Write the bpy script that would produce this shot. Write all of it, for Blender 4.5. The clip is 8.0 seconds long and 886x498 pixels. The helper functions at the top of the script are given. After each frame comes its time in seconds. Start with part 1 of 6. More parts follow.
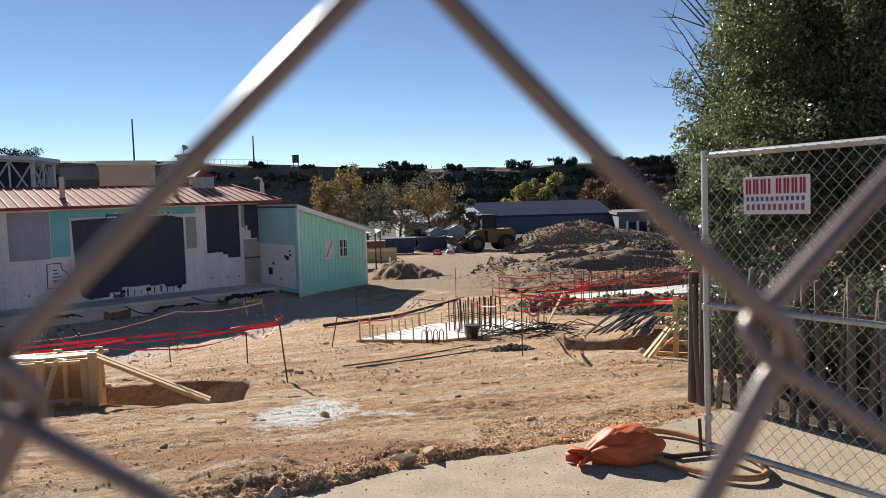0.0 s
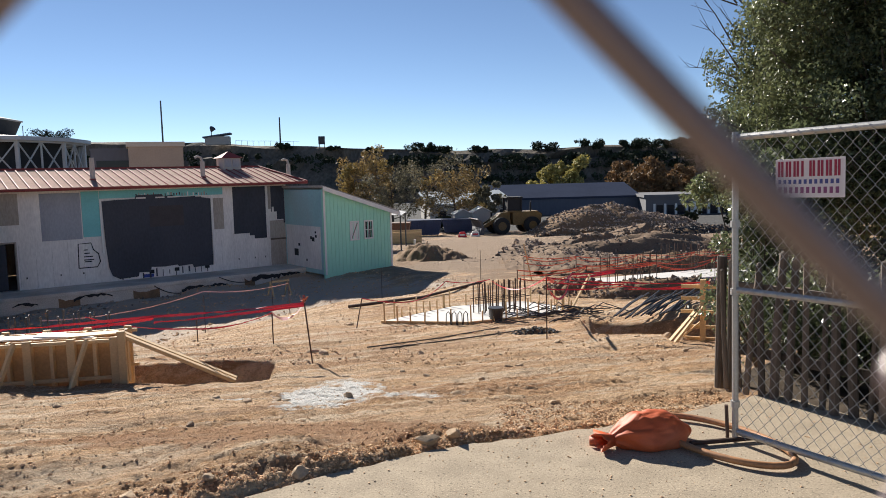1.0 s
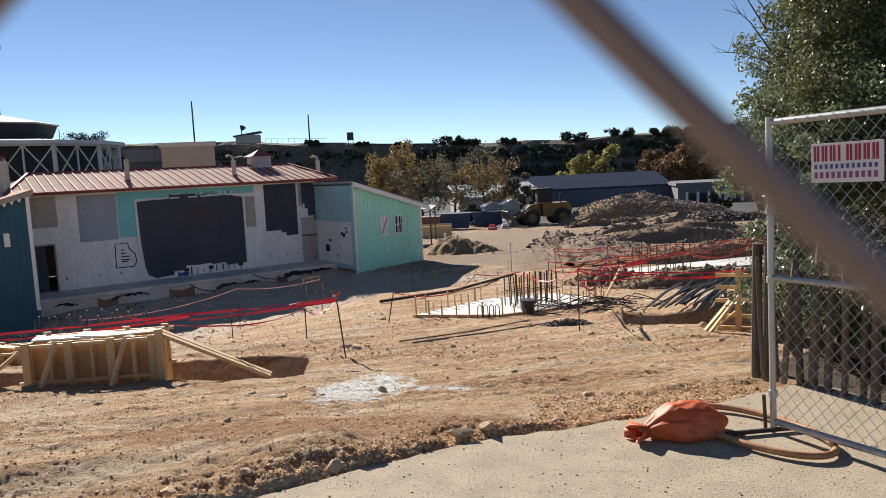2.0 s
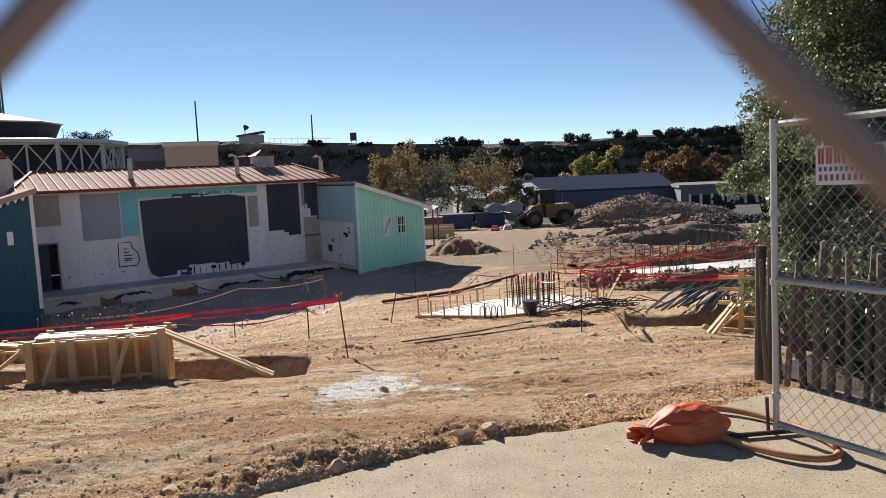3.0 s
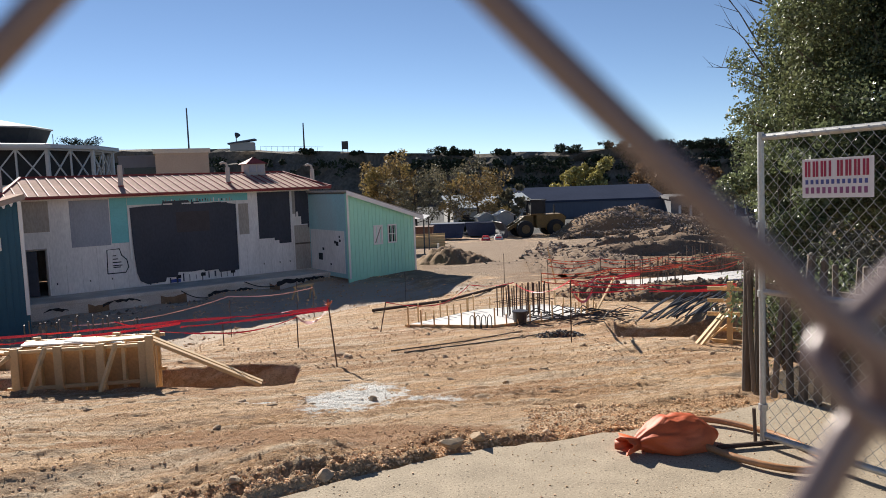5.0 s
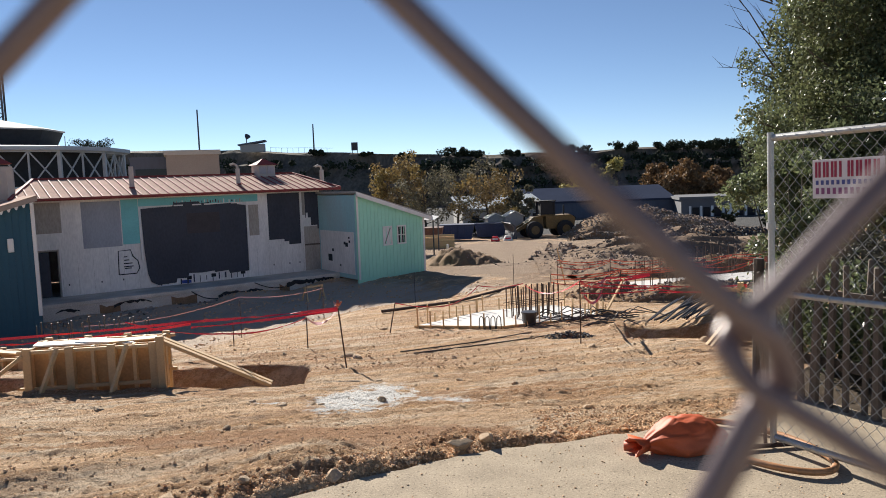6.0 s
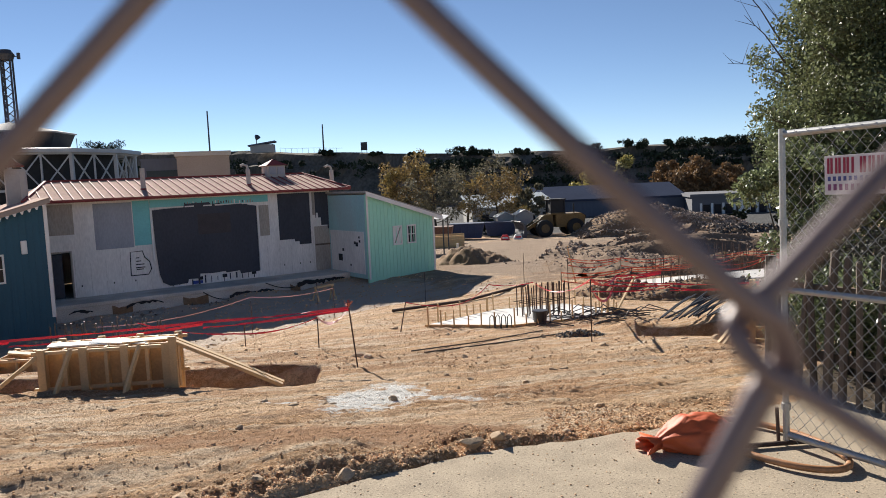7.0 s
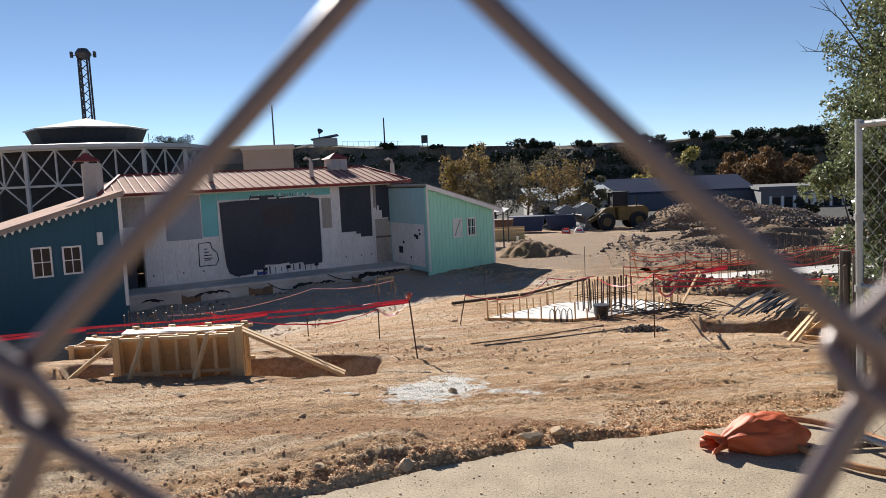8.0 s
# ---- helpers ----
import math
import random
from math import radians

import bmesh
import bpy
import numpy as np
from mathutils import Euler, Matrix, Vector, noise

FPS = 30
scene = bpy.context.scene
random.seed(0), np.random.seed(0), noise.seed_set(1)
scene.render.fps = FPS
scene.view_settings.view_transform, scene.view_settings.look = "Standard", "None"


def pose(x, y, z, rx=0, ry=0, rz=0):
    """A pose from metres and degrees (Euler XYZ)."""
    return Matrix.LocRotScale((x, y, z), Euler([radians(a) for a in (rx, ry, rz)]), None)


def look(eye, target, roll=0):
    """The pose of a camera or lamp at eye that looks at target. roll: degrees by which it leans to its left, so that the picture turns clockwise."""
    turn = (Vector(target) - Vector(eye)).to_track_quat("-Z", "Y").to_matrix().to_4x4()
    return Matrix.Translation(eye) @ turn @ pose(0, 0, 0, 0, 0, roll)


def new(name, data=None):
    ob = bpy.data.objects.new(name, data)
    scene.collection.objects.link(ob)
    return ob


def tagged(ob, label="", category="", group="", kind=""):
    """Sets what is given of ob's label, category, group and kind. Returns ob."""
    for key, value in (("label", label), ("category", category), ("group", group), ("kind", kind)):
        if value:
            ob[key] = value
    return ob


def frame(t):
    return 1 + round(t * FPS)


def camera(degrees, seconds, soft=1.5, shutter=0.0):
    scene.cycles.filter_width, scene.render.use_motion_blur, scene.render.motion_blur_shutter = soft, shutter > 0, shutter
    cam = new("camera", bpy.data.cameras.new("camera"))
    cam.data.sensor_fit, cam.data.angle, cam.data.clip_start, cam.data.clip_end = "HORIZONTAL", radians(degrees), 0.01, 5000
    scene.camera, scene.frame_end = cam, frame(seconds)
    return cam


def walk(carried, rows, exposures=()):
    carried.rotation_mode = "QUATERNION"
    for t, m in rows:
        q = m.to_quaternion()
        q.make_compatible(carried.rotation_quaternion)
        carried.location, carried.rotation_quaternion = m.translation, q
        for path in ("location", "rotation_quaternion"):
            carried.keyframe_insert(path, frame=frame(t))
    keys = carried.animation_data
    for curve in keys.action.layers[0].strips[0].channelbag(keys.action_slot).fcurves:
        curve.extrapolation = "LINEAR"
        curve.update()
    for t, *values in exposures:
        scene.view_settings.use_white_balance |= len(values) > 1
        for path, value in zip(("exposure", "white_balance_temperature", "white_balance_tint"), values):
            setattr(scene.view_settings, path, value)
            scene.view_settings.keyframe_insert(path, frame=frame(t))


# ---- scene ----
cam = camera(62.0, 8.0, soft=0.9)
cam.data.dof.use_dof = True
cam.data.dof.focus_distance = 14.0
cam.data.dof.aperture_fstop = 21.0
PATH = [
    (0.0, pose(0.00391, -0.01023, 1.59942, 85.63, 1.60, 0.12)),
    (0.25, pose(0.01030, 0.01470, 1.60030, 84.58, 1.46, 1.93)),
    (0.5, pose(0.01143, 0.02096, 1.59965, 84.31, 1.43, 2.39)),
    (1.0, pose(0.00935, 0.02071, 1.59766, 84.29, 1.42, 2.09)),
    (1.5, pose(0.00846, 0.02245, 1.59799, 84.03, 2.17, 2.45)),
    (2.0, pose(0.01135, 0.02139, 1.59757, 83.86, 2.78, 4.32)),
    (3.5, pose(0.00493, 0.02100, 1.59580, 84.07, 2.37, 4.45)),
    (4.0, pose(0.01121, 0.01605, 1.59744, 84.31, 2.06, 3.87)),
    (4.5, pose(0.01130, 0.01533, 1.59722, 84.50, 2.00, 3.70)),
    (6.0, pose(0.01872, 0.00949, 1.59737, 84.72, 2.07, 4.60)),
    (6.5, pose(0.01792, 0.00497, 1.59752, 84.73, 2.26, 4.84)),
    (7.0, pose(0.01753, 0.00420, 1.59742, 84.68, 2.51, 5.34)),
    (7.5, pose(0.01990, 0.00344, 1.59813, 84.59, 2.60, 7.16)),
    (8.0, pose(0.01317, -0.00281, 1.60121, 84.33, 2.64, 9.99)),
]
walk(cam, PATH)

# ---- light ----
SUN_AZ, SUN_EL = 31.0, 28.0          # degrees left of straight ahead, and above the horizon
to_sun = Vector((-math.sin(radians(SUN_AZ)) * math.cos(radians(SUN_EL)),
                 math.cos(radians(SUN_AZ)) * math.cos(radians(SUN_EL)), math.sin(radians(SUN_EL))))
world = bpy.data.worlds.new("sky")
scene.world = world
world.use_nodes = True
wn = world.node_tree
sky = wn.nodes.new("ShaderNodeTexSky")
sky.sky_type, sky.sun_disc = "NISHITA", False
sky.sun_elevation, sky.sun_rotation = radians(SUN_EL), radians(-SUN_AZ)
sky.altitude, sky.air_density, sky.dust_density, sky.ozone_density = 300, 0.56, 0.0, 1.8
wn.links.new(sky.outputs[0], wn.nodes["Background"].inputs[0])
wn.nodes["Background"].inputs[1].default_value = 0.059
lamp = bpy.data.lights.new("sun", "SUN")
lamp.energy, lamp.angle, lamp.color = 5.0, radians(0.53), (1.0, 0.94, 0.85)
sun = new("sun", lamp)
sun.matrix_world = look((0, 0, 60), Vector((0, 0, 60)) - to_sun)
scene.view_settings.exposure = 0.9


# ---- materials ----
def mat(name, colour, rough=0.8, metal=0.0, vary=0.25, scale=6.0, fine=60.0, bump=0.3, tint=None, island=0.0, obj=0.0, stretch=(1, 1, 1), spec=0.5, speckle=0.0):
    """A surface with two scales of colour variation, a second tint in patches, and fine relief."""
    m = bpy.data.materials.new(name)
    m.use_nodes = True
    nt = m.node_tree
    b = nt.nodes["Principled BSDF"]
    b.inputs["Roughness"].default_value, b.inputs["Metallic"].default_value = rough, metal
    b.inputs["Specular IOR Level"].default_value = spec
    co = nt.nodes.new("ShaderNodeTexCoord")
    mp = nt.nodes.new("ShaderNodeMapping")
    mp.inputs["Scale"].default_value = stretch
    nt.links.new(co.outputs["Object"], mp.inputs[0])

    def noise_at(sc, detail=5.0):
        n = nt.nodes.new("ShaderNodeTexNoise")
        n.inputs["Scale"].default_value, n.inputs["Detail"].default_value = sc, detail
        nt.links.new(mp.outputs[0], n.inputs["Vector"])
        return n

    def mix(a, bb, fac, mode="MIX"):
        x = nt.nodes.new("ShaderNodeMix")
        x.data_type, x.blend_type = "RGBA", mode
        for sock, val in ((x.inputs[6], a), (x.inputs[7], bb), (x.inputs[0], fac)):
            if hasattr(val, "is_output"):
                nt.links.new(val, sock)
            else:
                sock.default_value = val
        return x.outputs[2]

    def ramp(src, lo, hi):
        r = nt.nodes.new("ShaderNodeMapRange")
        r.inputs[1].default_value, r.inputs[2].default_value = lo, hi
        nt.links.new(src, r.inputs[0])
        return r.outputs[0]

    big, small = noise_at(scale), noise_at(fine)
    c = (*colour, 1)
    dark = (*[v * (1 - vary) for v in colour], 1)
    light = (*[min(1, v * (1 + vary)) for v in colour], 1)
    col = mix(dark, light, ramp(big.outputs[0], 0.3, 0.7))
    if tint:
        col = mix(col, (*tint, 1), ramp(noise_at(scale * 0.45, 6).outputs[0], 0.48, 0.66))
    col = mix(col, mix(dark, light, ramp(small.outputs[0], 0.35, 0.65)), 0.45)
    if speckle:
        col = mix(col, (*[v * 0.4 for v in colour], 1), ramp(noise_at(speckle, 3).outputs[0], 0.58, 0.68))
        col = mix(col, (*[min(1, v * 1.6) for v in colour], 1), ramp(noise_at(speckle * 1.3, 3).outputs[0], 0.60, 0.70))
    if island or obj:
        src = nt.nodes.new("ShaderNodeNewGeometry").outputs["Random Per Island"] if island else nt.nodes.new("ShaderNodeObjectInfo").outputs["Random"]
        hs = nt.nodes.new("ShaderNodeHueSaturation")
        r = nt.nodes.new("ShaderNodeMapRange")
        amount = island or obj
        r.inputs[3].default_value, r.inputs[4].default_value = 1 - amount, 1 + amount
        nt.links.new(src, r.inputs[0])
        nt.links.new(r.outputs[0], hs.inputs["Value"])
        nt.links.new(col, hs.inputs["Color"])
        col = hs.outputs[0]
    nt.links.new(col, b.inputs["Base Color"])
    if bump:
        bp = nt.nodes.new("ShaderNodeBump")
        bp.inputs["Strength"].default_value, bp.inputs["Distance"].default_value = bump, 0.4 / fine
        nt.links.new(small.outputs[0], bp.inputs["Height"])
        nt.links.new(bp.outputs[0], b.inputs["Normal"])
    return m


def leaf_light(m, share=0.4):
    """Lets light through a leaf."""
    nt = m.node_tree
    b, out = nt.nodes["Principled BSDF"], nt.nodes["Material Output"]
    tr = nt.nodes.new("ShaderNodeBsdfTranslucent")
    mx = nt.nodes.new("ShaderNodeMixShader")
    mx.inputs[0].default_value = share
    nt.links.new(b.inputs["Base Color"].links[0].from_socket, tr.inputs["Color"])
    nt.links.new(b.outputs[0], mx.inputs[1])
    nt.links.new(tr.outputs[0], mx.inputs[2])
    nt.links.new(mx.outputs[0], out.inputs["Surface"])
    return m


def dirt_material():
    """Trampled limestone soil: tan, with red-brown and pale patches, a lime spill, and crumbs."""
    m = bpy.data.materials.new("dirt")
    m.use_nodes = True
    nt = m.node_tree
    b = nt.nodes["Principled BSDF"]
    b.inputs["Roughness"].default_value = 0.95
    b.inputs["Specular IOR Level"].default_value = 0.15
    co = nt.nodes.new("ShaderNodeTexCoord")

    def noise_at(sc, detail=6.0, stretch=(1, 1, 1), turn=0.0, rough=0.6):
        mp = nt.nodes.new("ShaderNodeMapping")
        mp.vector_type = "TEXTURE"
        mp.inputs["Rotation"].default_value = (0, 0, -turn)
        mp.inputs["Scale"].default_value = tuple(1 / q for q in stretch)
        n = nt.nodes.new("ShaderNodeTexNoise")
        n.inputs["Scale"].default_value, n.inputs["Detail"].default_value, n.inputs["Roughness"].default_value = sc, detail, rough
        nt.links.new(co.outputs["Object"], mp.inputs[0])
        nt.links.new(mp.outputs[0], n.inputs["Vector"])
        return n.outputs[0]

    def rng(src, lo, hi, a=0.0, z=1.0):
        r = nt.nodes.new("ShaderNodeMapRange")
        r.inputs[1].default_value, r.inputs[2].default_value = lo, hi
        r.inputs[3].default_value, r.inputs[4].default_value = a, z
        nt.links.new(src, r.inputs[0])
        return r.outputs[0]

    def mix(a, bb, fac):
        x = nt.nodes.new("ShaderNodeMix")
        x.data_type = "RGBA"
        for sock, val in ((x.inputs[6], a), (x.inputs[7], bb), (x.inputs[0], fac)):
            if hasattr(val, "is_output"):
                nt.links.new(val, sock)
            else:
                sock.default_value = val
        return x.outputs[2]

    def op(kind, a, bb):
        x = nt.nodes.new("ShaderNodeMath")
        x.operation = kind
        for sock, val in ((x.inputs[0], a), (x.inputs[1], bb)):
            if hasattr(val, "is_output"):
                nt.links.new(val, sock)
            else:
                sock.default_value = val
        return x.outputs[0]

    tan, pale, red, grey = (0.64, 0.385, 0.20, 1), (0.82, 0.585, 0.375, 1), (0.41, 0.19, 0.08, 1), (0.52, 0.335, 0.19, 1)
    col = mix(tan, pale, rng(noise_at(1.3, 7, (0.35, 1.6, 1), radians(-31)), 0.42, 0.66))
    col = mix(col, red, rng(noise_at(0.55, 6, (0.5, 1.5, 1), radians(-31)), 0.47, 0.66, 0, 0.85))
    col = mix(col, (0.27, 0.15, 0.075, 1), rng(noise_at(2.2, 7, (0.16, 1.5, 1), radians(-31)), 0.48, 0.60, 0, 0.55))
    col = mix(col, (0.78, 0.63, 0.46, 1), rng(noise_at(2.9, 7, (0.14, 1.6, 1), radians(-29)), 0.49, 0.60, 0, 0.9))
    col = mix(col, (0.36, 0.20, 0.10, 1), rng(noise_at(3.6, 8, (0.2, 1.6, 1), radians(-33), 0.7), 0.52, 0.64, 0, 0.6))
    col = mix(col, grey, rng(noise_at(2.3, 6), 0.54, 0.74, 0, 0.25))
    col = mix(col, (0.46, 0.29, 0.165, 1), rng(noise_at(0.16, 6), 0.49, 0.62, 0, 0.3))
    grain = noise_at(38, 7, rough=0.75)
    col = mix(col, (0.66, 0.47, 0.31, 1), rng(grain, 0.56, 0.72, 0, 0.75))
    col = mix(col, (0.20, 0.13, 0.075, 1), rng(noise_at(26, 8, rough=0.8), 0.54, 0.70, 0, 0.4))
    col = mix(col, (0.82, 0.62, 0.43, 1), rng(noise_at(70, 5, rough=0.65), 0.54, 0.62, 0, 0.75))
    col = mix(col, (0.16, 0.10, 0.06, 1), rng(noise_at(52, 5, rough=0.65), 0.55, 0.63, 0, 0.4))
    # clod mottling: browns stand in for small shadows between lumps, with pale crumbs
    col = mix(col, (0.33, 0.185, 0.095, 1), rng(noise_at(9, 8, (0.6, 1.4, 1), radians(-31), 0.75), 0.49, 0.60, 0, 0.48))
    col = mix(col, (0.82, 0.60, 0.40, 1), rng(noise_at(15, 7, (0.7, 1.3, 1), radians(-31), 0.75), 0.53, 0.62, 0, 0.5))
    col = mix(col, (0.26, 0.145, 0.075, 1), rng(noise_at(21, 7, (0.8, 1.2, 1), radians(-31), 0.75), 0.53, 0.62, 0, 0.42))
    # freshly dug, browner soil round the far footings, a darker patch by the mint shed; the yard before the platform is
    # lightened in colour to lift its shade
    sep = nt.nodes.new("ShaderNodeSeparateXYZ")
    nt.links.new(co.outputs["Object"], sep.inputs[0])
    for cx, cy, rx, ry, dug in ((-1.25, 4.85, 1.7, 0.55, (0.36, 0.18, 0.085, 1)), (1.0, 50.0, 13.0, 24.0, (0.28, 0.21, 0.155, 1)), (10.5, 33.0, 9.5, 14.0, (0.27, 0.165, 0.095, 1)), (-13.0, 28.8, 12.0, 8.5, (0.60, 0.50, 0.41, 1)), (-4.2, 41.0, 3.6, 4.5, (0.27, 0.175, 0.11, 1)), (18.0, 66.0, 14.0, 16.0, (0.25, 0.185, 0.135, 1))):
        ex = op("DIVIDE", op("SUBTRACT", sep.outputs[0], cx), rx)
        ey = op("DIVIDE", op("SUBTRACT", sep.outputs[1], cy), ry)
        d = op("SUBTRACT", 1.0, op("SQRT", op("ADD", op("MULTIPLY", ex, ex), op("MULTIPLY", ey, ey)), 0.0))
        d = op("ADD", d, op("MULTIPLY", op("SUBTRACT", noise_at(0.45 if rx > 3 else 3.5, 7, rough=0.65), 0.5), 1.6))
        col = mix(col, dug, rng(d, 0.0, 0.25, 0, 0.85 if rx > 3 else 0.7))
    # oily grey gravel trodden into the tracks
    for cx, cy, rx, ry in ((-2.9, 5.6, 0.3, 0.05), (-2.2, 5.9, 0.25, 0.05), (1.75, 10.6, 0.5, 0.7)):
        ex = op("DIVIDE", op("SUBTRACT", sep.outputs[0], cx), rx)
        ey = op("DIVIDE", op("SUBTRACT", sep.outputs[1], cy), ry)
        d = op("SUBTRACT", 1.0, op("SQRT", op("ADD", op("MULTIPLY", ex, ex), op("MULTIPLY", ey, ey)), 0.0))
        d = op("ADD", d, op("MULTIPLY", op("SUBTRACT", noise_at(7, 7, rough=0.7), 0.5), 1.8))
        col = mix(col, (0.19, 0.15, 0.12, 1), rng(d, 0.1, 0.5, 0, 0.32))
    # the paved park beyond the site
    col = mix(col, (0.10, 0.098, 0.095, 1), rng(sep.outputs[1], 76.0, 79.0))
    # the lime spill
    spill = None
    for cx, cy, rx, ry in ((-1.42, 7.25, 0.6, 1.5), (-0.6, 7.0, 0.9, 0.35), (-2.25, 6.8, 0.7, 0.2)):
        ex = op("DIVIDE", op("SUBTRACT", sep.outputs[0], cx), rx)
        ey = op("DIVIDE", op("SUBTRACT", sep.outputs[1], cy), ry)
        d = op("SUBTRACT", 1.0, op("SQRT", op("ADD", op("MULTIPLY", ex, ex), op("MULTIPLY", ey, ey)), 0.0))
        if cx != -1.42:
            d = op("SUBTRACT", d, 0.45)
        spill = d if spill is None else op("MAXIMUM", spill, d)
    spill = op("ADD", spill, op("MULTIPLY", op("SUBTRACT", noise_at(4.2, 9, rough=0.78), 0.5), 2.8))
    col = mix(col, (0.82, 0.80, 0.76, 1), rng(spill, 0.15, 0.40, 0, 0.97))
    nt.links.new(col, b.inputs["Base Color"])
    hgt = op("ADD", op("MULTIPLY", noise_at(14, 8, rough=0.75), 0.8), op("ADD", op("MULTIPLY", grain, 0.6), op("MULTIPLY", noise_at(80, 5, rough=0.7), 0.5)))
    bp = nt.nodes.new("ShaderNodeBump")
    bp.inputs["Strength"].default_value, bp.inputs["Distance"].default_value = 1.0, 0.075
    nt.links.new(hgt, bp.inputs["Height"])
    nt.links.new(bp.outputs[0], b.inputs["Normal"])
    return m


DIRT = dirt_material()
CONCRETE = mat("concrete", (0.385, 0.315, 0.23), 0.92, vary=0.24, scale=5, fine=110, bump=1.0, speckle=70, spec=0.2)
SLAB = mat("fresh_concrete", (0.62, 0.60, 0.57), 0.85, vary=0.12, scale=1.0, fine=30, bump=0.2, tint=(0.5, 0.47, 0.42))
PLATFORM = mat("platform_concrete", (0.60, 0.56, 0.50), 0.9, vary=0.28, scale=1.3, fine=22, bump=0.4, tint=(0.40, 0.34, 0.28))
WHITEWALL = mat("old_white_paint", (0.80, 0.77, 0.73), 0.8, vary=0.17, scale=1.1, fine=14, bump=0.15, tint=(0.60, 0.57, 0.53), stretch=(1, 1, 0.3))
GREYWALL = mat("grey_board", (0.34, 0.36, 0.40), 0.8, vary=0.15, scale=1.2, fine=18, bump=0.1, tint=(0.30, 0.31, 0.34), stretch=(1, 1, 0.4))
BARE = mat("bare_board", (0.40, 0.36, 0.31), 0.85, vary=0.25, scale=2.0, fine=20, bump=0.2, tint=(0.27, 0.25, 0.23), stretch=(1, 1, 0.3))
DARKWALL = mat("charcoal_board", (0.045, 0.05, 0.066), 0.75, vary=0.25, scale=1.0, fine=12, bump=0.1, tint=(0.06, 0.063, 0.077), stretch=(1, 1, 0.5))
TEAL = mat("teal_paint", (0.20, 0.56, 0.56), 0.7, vary=0.1, scale=1.5, fine=20, bump=0.1)
MINT = mat("mint_paint", (0.40, 0.78, 0.60), 0.6, vary=0.07, scale=1.2, fine=25, bump=0.1, tint=(0.35, 0.70, 0.54), stretch=(1, 1, 0.3))
SIDETEAL = mat("faded_teal_paint", (0.36, 0.60, 0.60), 0.75, vary=0.15, scale=1.1, fine=18, bump=0.15, tint=(0.42, 0.52, 0.52), stretch=(1, 1, 0.4))
BLUE = mat("deep_blue_paint", (0.013, 0.085, 0.135), 0.6, vary=0.12, scale=1.4, fine=22, bump=0.1, stretch=(1, 1, 0.3))
TRIM = mat("white_trim", (0.78, 0.76, 0.72), 0.6, vary=0.08, scale=3, fine=40, bump=0.08)
REDROOF = mat("red_metal_roof", (0.44, 0.285, 0.235), 0.95, spec=0.1, metal=0.0, vary=0.3, scale=0.9, fine=10, bump=0.05, tint=(0.40, 0.28, 0.19))
REDTRIM = mat("red_trim", (0.24, 0.04, 0.035), 0.75, vary=0.15, scale=2, fine=20, bump=0.05)
GALV = mat("galvanised_steel", (0.45, 0.45, 0.44), 0.5, metal=0.75, vary=0.15, scale=9, fine=90, bump=0.1, tint=(0.42, 0.40, 0.38))
GALVWIRE = mat("dull_galvanised_wire", (0.42, 0.42, 0.41), 0.5, metal=0.25, vary=0.15, scale=9, fine=90, bump=0.05)
WIRE = mat("weathered_fence_wire", (0.155, 0.105, 0.10), 0.34, metal=0.15, spec=0.9, vary=0.15, scale=60, fine=900, bump=0.12, tint=(0.12, 0.075, 0.072))
BLACK = mat("black_gap", (0.02, 0.02, 0.022), 0.8, vary=0.2, scale=3, fine=30, bump=0.0)
GLASS = mat("dark_window_glass", (0.02, 0.024, 0.03), 0.12, vary=0.1, scale=2, fine=8, bump=0.0, spec=0.2)
PINE = mat("new_pine_lumber", (0.64, 0.44, 0.23), 0.75, vary=0.14, scale=5, fine=45, bump=0.15, obj=0.12, stretch=(1, 1, 1))
PLY = mat("form_plywood", (0.52, 0.31, 0.135), 0.7, vary=0.2, scale=2.2, fine=30, bump=0.1, tint=(0.46, 0.28, 0.13), obj=0.08)
OLDWOOD = mat("weathered_cedar", (0.12, 0.095, 0.075), 0.9, vary=0.3, scale=7, fine=50, bump=0.6, obj=0.3, stretch=(1, 1, 0.25))
RUST = mat("rusty_rebar", (0.10, 0.065, 0.05), 0.8, metal=0.3, vary=0.3, scale=8, fine=90, bump=0.2, obj=0.2)
STEEL = mat("dark_rebar", (0.075, 0.075, 0.08), 0.55, metal=0.5, vary=0.25, scale=8, fine=60, bump=0.2, obj=0.3)
TAPE = mat("red_tape", (0.72, 0.035, 0.055), 0.45, vary=0.12, scale=6, fine=40, bump=0.1)
FADEDTAPE = mat("faded_pink_tape", (0.72, 0.42, 0.42), 0.5, vary=0.12, scale=6, fine=40, bump=0.1)
NETTING = mat("orange_tape", (0.78, 0.13, 0.06), 0.5, vary=0.15, scale=6, fine=40, bump=0.1)
BAG = mat("orange_woven_bag", (0.56, 0.10, 0.026), 0.6, vary=0.16, scale=5, fine=180, bump=0.35, tint=(0.56, 0.18, 0.085))
FOOT = mat("orange_painted_pipe", (0.44, 0.21, 0.09), 0.55, metal=0.1, vary=0.25, scale=7, fine=60, bump=0.15, tint=(0.30, 0.17, 0.10))
ROCK = mat("limestone", (0.54, 0.40, 0.27), 0.95, vary=0.22, scale=6, fine=50, bump=0.7, obj=0.25, spec=0.2)
CRUMB = mat("crumbled_limestone", (0.68, 0.45, 0.27), 0.95, vary=0.2, scale=9, fine=60, bump=0.4, island=0.22, spec=0.2)
RUBBLE = mat("broken_rubble", (0.23, 0.185, 0.15), 0.95, vary=0.25, scale=1.2, fine=9, bump=0.9, island=0.5, spec=0.2)
